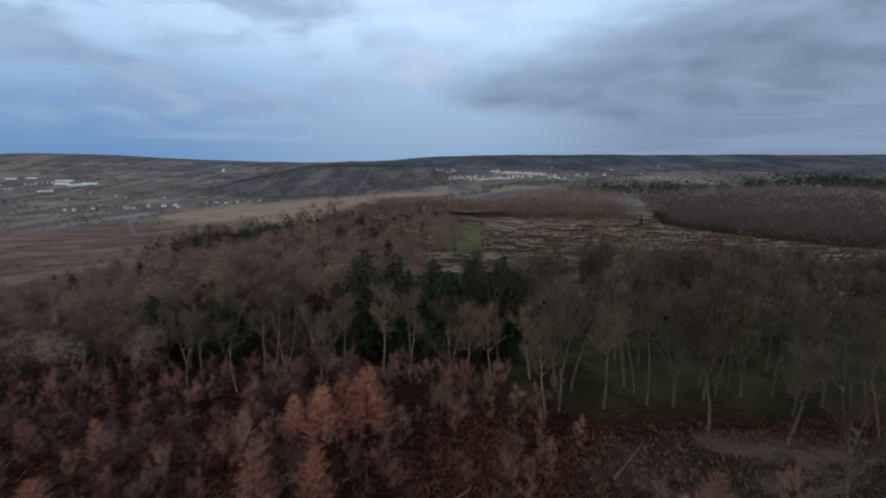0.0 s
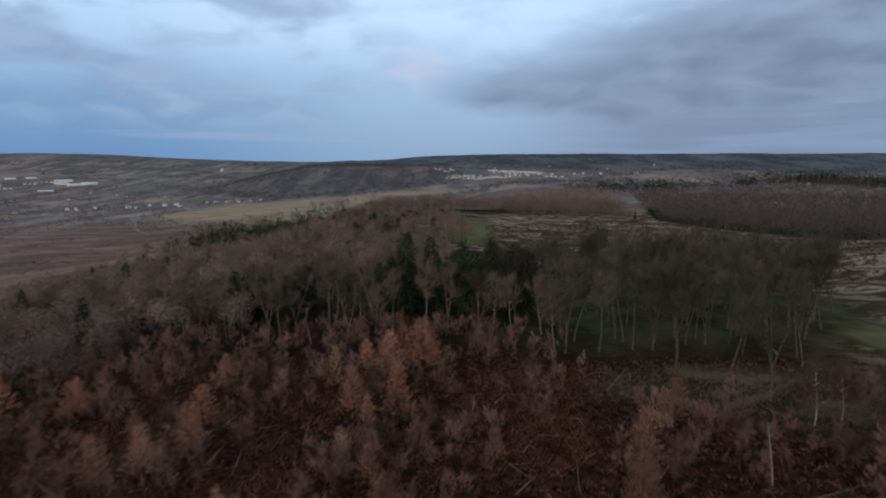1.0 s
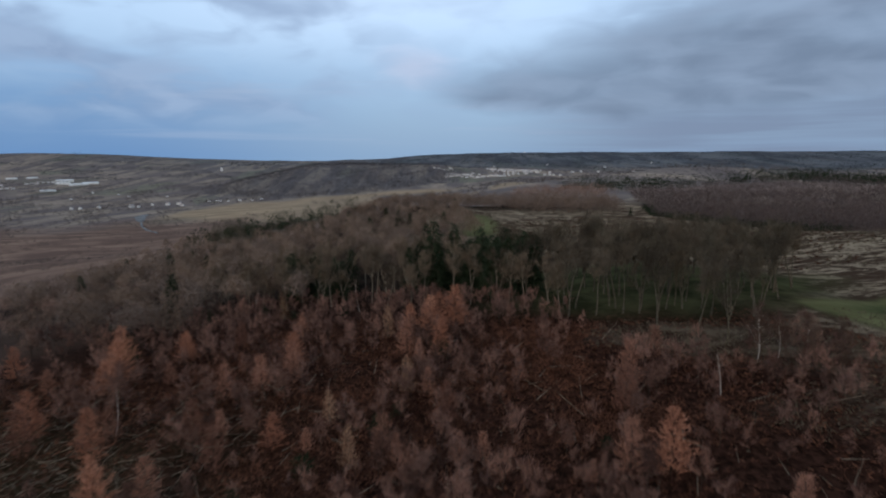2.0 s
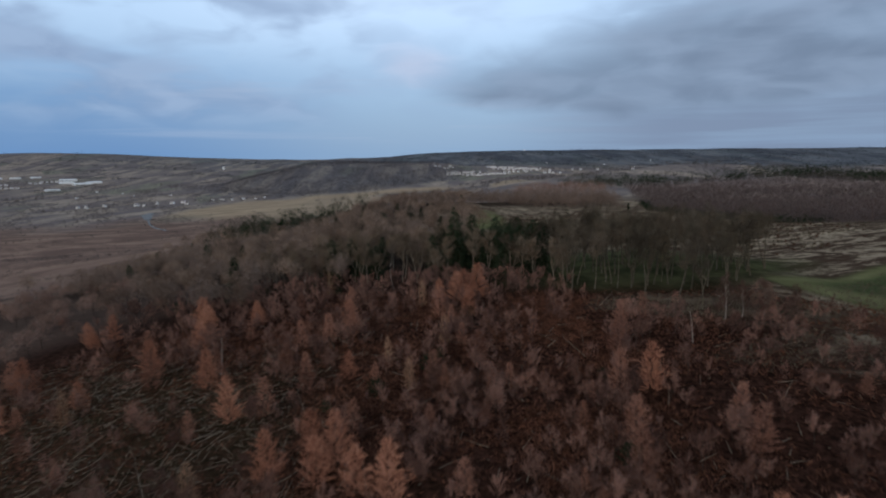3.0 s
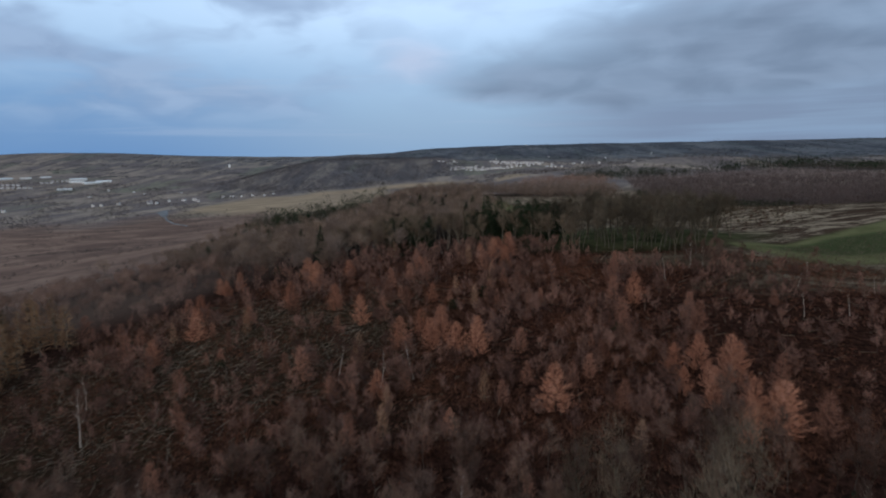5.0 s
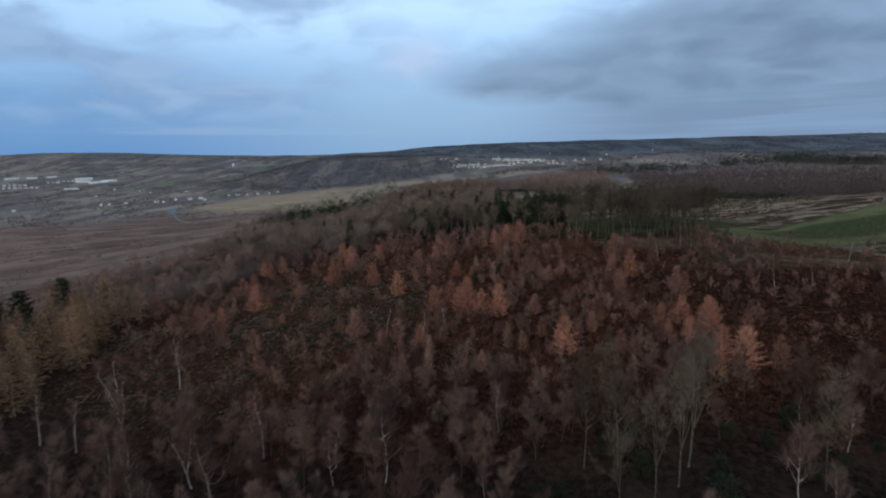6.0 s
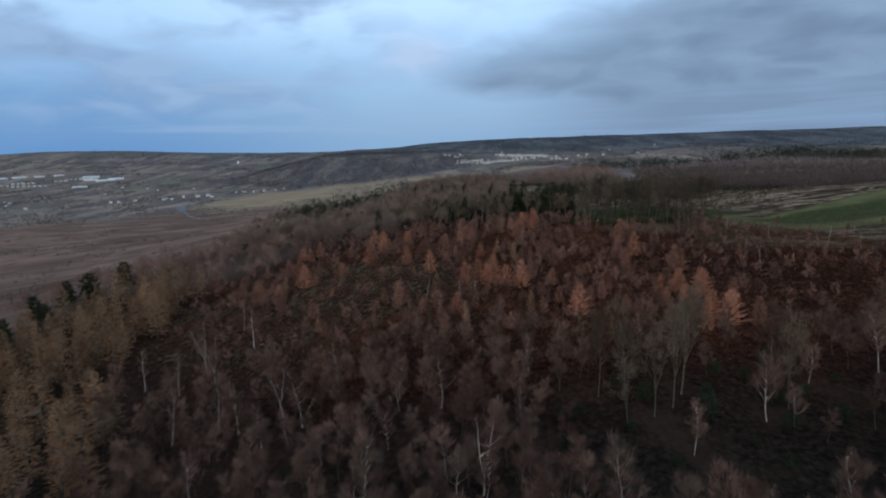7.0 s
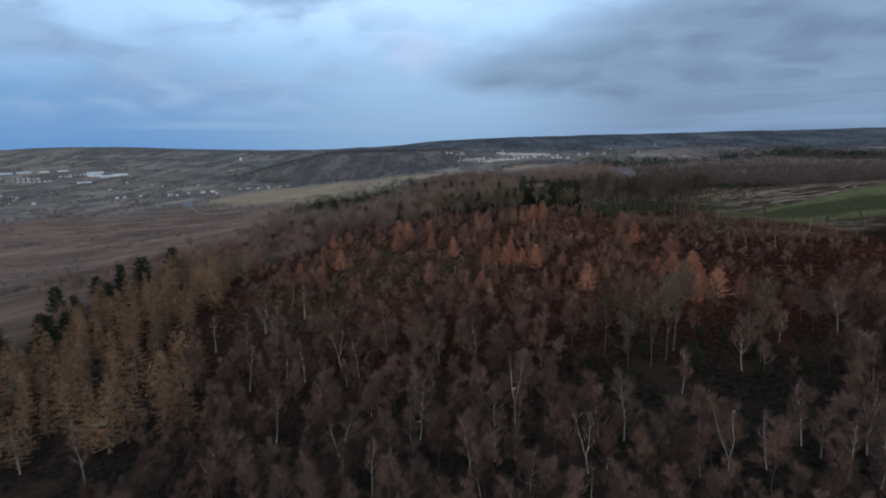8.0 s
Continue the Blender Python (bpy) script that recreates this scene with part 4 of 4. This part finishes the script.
far_wood("middle_woodland", "grey bare wood beyond the moor with a few green crowns", scatter(rng, middle_wood, (60, 630, 280, 910), 8.0), MAT["twig_scrub"], rng, 10, 4.2, 60, 0.36, 1.4, spread=0.4)
far_wood("north_woodland", "belt of bare grey-brown trees behind the moor", scatter(rng, north_belt, (-20, 400, 200, 610), 6.6), MAT["twig_brown"], rng, 11, 3.4, 100, 0.22, 1.7, spread=0.35)


def ridge_wood(x, y):
    return ease(-235, -150, x + 0.12 * (y - 220) + 20 * wave(x, y, 60, 7)) * (1 - ease(-2, 10, x - 5 * wave(x, y, 50, 3))) * ease(216, 222, y) * (1 - ease(520, 570, y)) * (1 - in_far_spruce(x, y)) * (1 - 0.8 * zone(x, y, -112, 318, 45, 20, 30, 0.2, 0.2)) * 0.95


joined("ridge_woodland", "rounded bare brown crowns along the wooded ridge", wood, scatter(rng, ridge_wood, (-280, 215, 20, 580), 10.6), rng, 0.7, 1.25, 0.4)
plant(spruces, scatter(rng, lambda x, y: ridge_wood(x, y) * 0.1 * ease(240, 260, y) + 0.06 * in_wood(x, y), (-200, 120, 0, 420), 9.0)[:42], rng, 0.65, 0.98)
far_wood("ridge_spruces", "clump of dark spruces on the flank of the ridge", scatter(rng, in_far_spruce, (-240, 370, -70, 520), 6.8), MAT["spruce"], rng, 16, 3.2, 110, 0.34, 1.4, spread=0.42)


def valley_wood(x, y):
    clump = ease(-0.12, 0.3, wave(x, y, 260, 21) + 0.7 * wave(x, y, 90, 22))
    clump = clump * (1 - zone(x, y, 220, 2420, 330, 520, 0, 0.1, 0.0))
    moorland = ease(0.3, 0.5, -x / (np.abs(y) + 60)) * (1 - ease(1250, 1500, np.hypot(x, y)))
    return clump * ease(1150, 1400, np.hypot(x, y)) * (1 - covers(x, y)["straw"]) * (1 - 0.85 * moorland)


far_wood("valley_trees", "scattered copses and hedgerow trees across the valley", scatter(rng, valley_wood, (-2600, 500, 2600, 2900), 18, 17000), MAT["twig_far"], rng, 8.5, 6.5, 12, 1.5, 2.6, spread=0.4, patch=300)
def moor_scrub(x, y):
    r = np.hypot(x, y)
    return ease(0.24, 0.4, -x / (np.abs(y) + 60)) * ease(270, 330, r) * (1 - ease(1150, 1300, r)) * ease(0.1, 0.45, wave(x, y, 110, 23) + 0.6 * wave(x * 2.2, y, 60, 24)) * 0.6


far_wood("moor_scrub", "low brown gorse and birch scrub dotted over the moor", scatter(rng, moor_scrub, (-1100, 100, -100, 1150), 9.0, 3200), MAT["twig_far"], rng, 3.2, 2.6, 16, 0.5, 1.1, "scrub", 0.0, spread=0.5)
far_wood("hill_woodland", "dark wooded hill beyond the valley", scatter(rng, lambda x, y: zone(x, y, -440, 2560, 560, 400, 0, 0.15, 0.15), (-1200, 2100, 200, 3000), 16.5), MAT["twig_hill_hazed"], rng, 9, 10, 18, 1.1, 4.0)
far_wood("dark_plantation", "ragged clumps of dark conifers on the plateau", scatter(rng, lambda x, y: np.maximum.reduce([zone(x, y, 270, 900, 80, 45, -10, 0.3, 0.5), zone(x, y, 560, 880, 125, 50, -8, 0.3, 0.5), zone(x, y, 420, 1000, 70, 40, 0, 0.3, 0.5) * 0.6, zone(x, y, 900, 950, 200, 60, -20, 0.3, 0.5)]), (100, 640, 1300, 1250), 10), MAT["spruce"], rng, 17, 6.5, 46, 1.0, 2.0, spread=0.4)
far_wood("horizon_woods", "dark woods and hedgerows on the far ridges", scatter(rng, lambda x, y: ease(0.0, 0.3, wave(x * 0.35, y, 260, 41) + 0.5 * wave(x * 0.5, y, 90, 42)) * ease(2950, 3050, y), (-3000, 2950, 3300, 4250), 34, 5000), MAT["twig_ridge_hazed"], rng, 9, 18, 11, 2.4, 6.0)
rng = R(18)
joined("slope_scrub", "low rounded brown scrub on the valley slope", wood, scatter(rng, lambda x, y: zone(x, y, -160, 100, 75, 92, -20, 0.5, 0.3) * (1 - ease(-104, -96, x - 0.1 * (y - 100))) * ease(-1.0, 4.0, y - 34 + 0.15 * (x + 100)), (-245, 10, -90, 195), 8.0), rng, 0.32, 0.75, 0.5, MAT["twig_scrub"])


def bracken_patch(x, y):
    return (1 - 0.85 * ease(75, 105, x + 8 * wave(x, y, 22, 33))) * zone(x, y, 0, 10, 112, 62, 0, 0.2, 0.2) * (0.25 + 0.75 * ease(-0.3, 0.25, wave(x, y, 24, 31))) * (1 - zone(x, y, 43, 56, 24, 9, -12, 0.3, 0.3)) * (1 - 0.7 * zone(x, y, -70, 10, 28, 28, 0, 0.2, 0.2)) * (1 - 0.8 * zone(x, y, 48, 8, 32, 42, 0, 0.3, 0.3))


def ground_tufts(name, label, category, mat, spots, rng, blades, length, width, rise):
    spots = np.repeat(np.asarray(spots), blades, 0)
    k = len(spots)
    xy = spots + rng.normal(size=(k, 2)) * 0.25
    a = rng.uniform(0, 6.28, k)
    way = np.c_[np.cos(a), np.sin(a), rng.uniform(0.2, rise, k)] * (length * rng.uniform(0.5, 1.3, k))[:, None]
    base = np.c_[xy, height(xy[:, 0], xy[:, 1]) + 0.05]
    return tagged(part(name, mesh_of(name, *slivers(base, way, rng.uniform(0.6, 1.4, k) * width, rng)), mat), label, category, kind="stuff")


rng = R(9)
ground_tufts("bracken", "collapsed rust-brown winter bracken covering the hillside", "bracken", MAT["bracken"], scatter(rng, bracken_patch, (-125, -60, 105, 82), 0.5), rng, 5, 0.5, 0.13, 1.3)


def tussock_patch(x, y):
    return np.maximum.reduce([zone(x, y, 43, 56, 25, 10, -12, 0.4), zone(x, y, 92, 46, 44, 17, 22, 0.35, 0.4) * 0.5, zone(x, y, 58, 31, 26, 8, 5, 0.3, 0.4) * 0.6, zone(x, y, 115, 78, 60, 16, 20, 0.3, 0.3) * 0.5, zone(x, y, 110, 240, 130, 90, 0, 0.2) * 0.06])


ground_tufts("moor_grass", "tussocks of bleached pale moor grass", "grass", MAT["tussock"], scatter(rng, tussock_patch, (15, -5, 230, 330), 0.85), rng, 4, 0.5, 0.12, 1.6)


def brash_patch(x, y):
    return np.maximum(zone(x, y, -78, 5, 44, 40, 0, 0.3, 0.25) * (0.3 + 0.7 * ease(-0.35, 0.3, wave(x, y, 14, 35))), 0.07 * on_hill(x, y))


def make_brash(rng):
    limbs = []
    for x, y in scatter(rng, brash_patch, (-130, -50, 70, 70), 1.2):
        a, ln = rng.normal() * 0.6 + 0.95, rng.uniform(0.5, 2.1) ** 2
        z = float(height(x, y)) + rng.uniform(0.05, 0.5)
        a = rng.uniform(0, 6.28) if rng.uniform() < 0.35 else a
        d = np.array([math.cos(a), math.sin(a), rng.normal() * 0.3 + 0.06]) * ln
        p = np.array([x, y, z])
        limbs.append((np.array([p, p + d * 0.5, p + d]), np.array([1.0, 0.8, 0.3]) * rng.uniform(0.03, 0.09), 3))
    ob = part("felled_branches", mesh_of("felled_branches", *tubes(limbs, False)), MAT["dead_wood"], smooth=True)
    tagged(ob, "grey felled branches and brash strewn over the clearing", "branches", kind="stuff")


make_brash(rng)


# ---- buildings across the valley ----
def box(x0, y0, z0, x1, y1, z1):
    co = [(x, y, z) for z in (z0, z1) for y in (y0, y1) for x in (x0, x1)]
    return co, [(0, 1, 3, 2), (4, 6, 7, 5), (0, 4, 5, 1), (2, 3, 7, 6), (0, 2, 6, 4), (1, 5, 7, 3)]


def house(name, label, category, group, w, d, wall_h, ridge_h, wall, roof, windows=3, storeys=2, chimneys=1):
    """A gabled building whose long side looks to -y: walls, roof, chimneys, windows and a door."""
    root = new(name)
    root.empty_display_size = 1.0
    x, y = w / 2, d / 2
    co = [(-x, -y, -3), (x, -y, -3), (x, y, -3), (-x, y, -3), (-x, -y, wall_h), (x, -y, wall_h), (x, y, wall_h), (-x, y, wall_h), (-x, 0, ridge_h - 0.3), (x, 0, ridge_h - 0.3)]
    me = bpy.data.meshes.new(name + "_wall")
    me.from_pydata(co, [], [(0, 1, 5, 4), (2, 3, 7, 6), (1, 2, 6, 9, 5), (3, 0, 4, 8, 7), (4, 5, 9, 8), (6, 7, 8, 9)])
    part("wall", me, wall, root)
    o, th = 0.5, 0.25
    slope = (ridge_h - wall_h) / y
    co = []
    for sx in (-x - o, x + o):
        co += [(sx, -y - o, wall_h - o * slope), (sx, 0, ridge_h), (sx, y + o, wall_h - o * slope), (sx, -y - o, wall_h - o * slope + th), (sx, 0, ridge_h + th), (sx, y + o, wall_h - o * slope + th)]
    me = bpy.data.meshes.new(name + "_roof")
    me.from_pydata(co, [], [(3, 9, 10, 4), (4, 10, 11, 5), (0, 1, 7, 6), (1, 2, 8, 7), (0, 6, 9, 3), (2, 5, 11, 8), (0, 3, 4, 1), (1, 4, 5, 2), (6, 7, 10, 9), (7, 8, 11, 10)])
    part("roof", me, roof, root)
    for i in range(chimneys):
        cx = (-x + 1.2) if i == 0 else x - 1.2
        part("chimney", mesh_of("chimney", *box(cx - 0.5, -0.5, wall_h + 1, cx + 0.5, 0.5, ridge_h + 1.5)), wall, root)
    for s in range(storeys):
        for i in range(windows):
            cx, cz = -x + w * (i + 0.5) / windows, wall_h * (s + 0.55) / storeys
            hi, wi = (1.1, 0.5) if s == 0 and i == windows // 2 else (0.65, 0.6)
            part("door" if hi > 1 else "window", mesh_of("pane", *box(cx - wi, -y - 0.06, cz - hi, cx + wi, -y + 0.1, cz + min(hi, 0.7))), MAT["glass"], root)
    return tagged(root, label, category, group)


def settle(proto, spots, rng, first=True, turn=0.25, lo=0.9, hi=1.15):
    for i, (x, y) in enumerate(spots):
        s = rng.uniform(lo, hi)
        toward = math.atan2(-x, y) + rng.normal() * turn
        m = Matrix.LocRotScale((x, y, float(height(x, y)) + 0.3), Euler((0, 0, toward)), (s, s, s))
        if i == 0 and first:
            proto.matrix_basis = m
        else:
            copy_thing(proto, m)


rng = R(30)
terrace = house("terraced_house", "white rendered terraced house with a slate roof", "house", "far village", 15, 9, 6.5, 10.5, MAT["render"], MAT["slate"])
rows = []
for i in range(24):
    u = i / 23
    x0, y0 = -10 + 430 * u + rng.normal() * 12, 2640 + rng.uniform(-210, 260)
    for k in range(rng.randint(3, 7)):
        rows.append((x0 + k * rng.uniform(16, 24), y0 + k * rng.uniform(-8, 14)))
settle(terrace, rows, rng, True, 0.35, 0.7, 1.0)
cottage = house("white_house", "white two-storey farmhouse with a dark roof", "house", "valley houses", 19, 10, 7.5, 12.5, MAT["render"], MAT["slate"], 4, 2, 2)
VALLEY = [(-985, 1878), (-958, 1870), (-948, 1940), (-1062, 1829), (-1108, 1765), (-1085, 1770), (-896, 1935), (-870, 1960), (-835, 1900)]
VALLEY_FAR = [(-804, 2050), (-780, 2060), (-760, 2034), (-734, 2042), (-700, 2060), (-660, 2070), (-640, 2110), (-1517, 1858), (-1458, 1801), (-1251, 1574), (-1480, 1700), (-1390, 1690), (-1600, 1920), (-1340, 1600), (-1180, 2250), (-1260, 2330), (-1050, 2280), (-1400, 2400), (-1330, 2140)]
settle(cottage, VALLEY, rng, True, 0.9, 0.7, 1.0)
settle(cottage, VALLEY_FAR, rng, False, 0.9, 0.42, 0.68)
settle(cottage, [(722, 2715), (939, 2880), (985, 2804), (1010, 2830), (905, 2790), (600, 2700), (655, 2760)], rng, False, 0.4, 0.7, 1.0)
shed = house("industrial_shed", "long pale industrial shed with a low roof", "warehouse", "far sheds", 62, 30, 6, 8.5, MAT["cladding"], MAT["cladding"], 4, 1, 0)
settle(shed, [(-1798, 2861), (-1700, 2820), (-1690, 2900), (-1610, 2448), (-1850, 2960), (-2199, 3090), (-2120, 3130), (-2280, 3050), (-2330, 2960)], rng, True, 0.3, 0.75, 1.3)
rows = []
for i in range(9):
    x0, y0 = -2350 + rng.uniform(0, 420), 2500 + rng.uniform(0, 520)
    for k in range(rng.randint(3, 8)):
        rows.append((x0 + k * 20, y0 + k * 6))
settle(terrace, rows, rng, False, 0.15)
tower = house("tower_block", "tall pale tower block on the horizon", "tower", "", 24, 18, 40, 42, MAT["cladding"], MAT["slate"], 4, 8, 0)
settle(tower, [(-1318, 3652), (612, 4300)], rng, True, 0.1, 0.5, 0.5)

# lone trees of the moor and the clearings
rng = R(31)
plant(spruces, [(136, 412), (160, 432)], rng, 0.55, 0.65)
snag = kind([thing("dead_birch", *bare_tree(R(220 + i), 10, 1.5, 0.1, 0.45, 5, 60, 0.8, 0.03, 1, 0.12), MAT["bark_birch"], MAT["twig_grey"], "leaning dead birch with a bare white trunk", "tree", "dead birches") for i in range(3)])
plant(snag, [(29, 35), (49, 6), (59, 6), (-50, -16), (-42, -20), (-100, -11), (-57, 30), (-36, -18)], rng, 0.75, 1.05)
white = kind([thing("white_birch", *bare_tree(R(240 + i), 11.5, 2.6, 0.12, 0.4, 9, 420, 1.2, 0.04, 1 + i % 2, 0.12, 3), MAT["bark_birch"], MAT["twig_red"], "tall white-barked birch with thin bare twigs", "tree", "white birches") for i in range(5)])
WHITE = [(-13, -106), (-2, -105), (7, -99), (9, -108), (16, -102), (-8, -105), (-121, -89), (-93, -99), (-85, -62), (-62, -98), (-71, -98), (-65, -104), (-86, -84), (-98, -62), (-102, -33), (-139, -81),
         (-90, -59), (-97, -41), (-67, -54), (-77, -59), (-114, -39), (-104, -44), (-93, -25), (-40, -88), (-30, -104)]
plant(white, WHITE, rng, 0.9, 1.1)

plant(birches, [(43, 42), (46, 45), (40, 46), (49, 48), (56, 50), (24, -58), (20, -50), (-28, -50)], rng, 0.7, 0.95)
settle(cottage, [(300, 3300), (620, 3450), (900, 3250), (1240, 3500)], rng, False, 0.6, 0.6, 0.8)


def moor_patch(x, y):
    return zone(x, y, 95, 260, 95, 130, -10, 0.2, 0.2) * (x < 178) * (0.3 + 0.7 * ease(-0.2, 0.3, wave(x, y, 18, 51)))


rng = R(19)
ground_tufts("heather", "dark heather clumps among the moor grass", "heather", MAT["bracken"], scatter(rng, moor_patch, (20, 140, 178, 410), 4.2), rng, 9, 0.7, 0.3, 1.2)
ground_tufts("pale_tussocks", "large pale grass tussocks of the moor", "grass", MAT["tussock"], scatter(rng, moor_patch, (20, 140, 178, 410), 3.4), rng, 9, 0.7, 0.25, 1.6)

rng = R(32)
plant(gold, [(-46, 79), (-70, 82)], rng, 0.42, 0.5)
plant(snag, [(-54, 85), (-30, 84)], rng, 0.9, 1.05)

plant(snag, [(67, 35), (58, 24), (76, 22), (84, 30), (90, 22)], rng, 0.5, 0.8)
plant(saplings, [(62, 33), (70, 26), (80, 34), (88, 28), (74, 40), (95, 36), (66, 44)], rng, 0.7, 1.1)

rng = R(41)
EDGE = [(52, 45), (50, 16), (56, 9), (75, 26), (62, 1), (89, 28), (73, -4), (122, 57), (92, 11), (77, 49), (84, 40), (100, 44), (108, 52), (68, 14), (82, 4), (64, 50), (98, 24), (112, 40)]
plant(saplings, EDGE[:9], rng, 0.8, 1.3)
plant(birches, EDGE[9:], rng, 0.4, 0.62)
plant(birches, [(46, 42), (48, 46), (50, 40), (47, 50), (44, 47), (52, 43)], rng, 0.6, 0.8)
ground_tufts("clearing_grass", "tufts of olive and straw grass between felled branches", "grass", MAT["tussock"], scatter(rng, lambda x, y: zone(x, y, -78, 4, 46, 42, 0, 0.4, 0.3) * 0.5, (-130, -45, -30, 55), 1.0), rng, 4, 0.5, 0.09, 1.5)
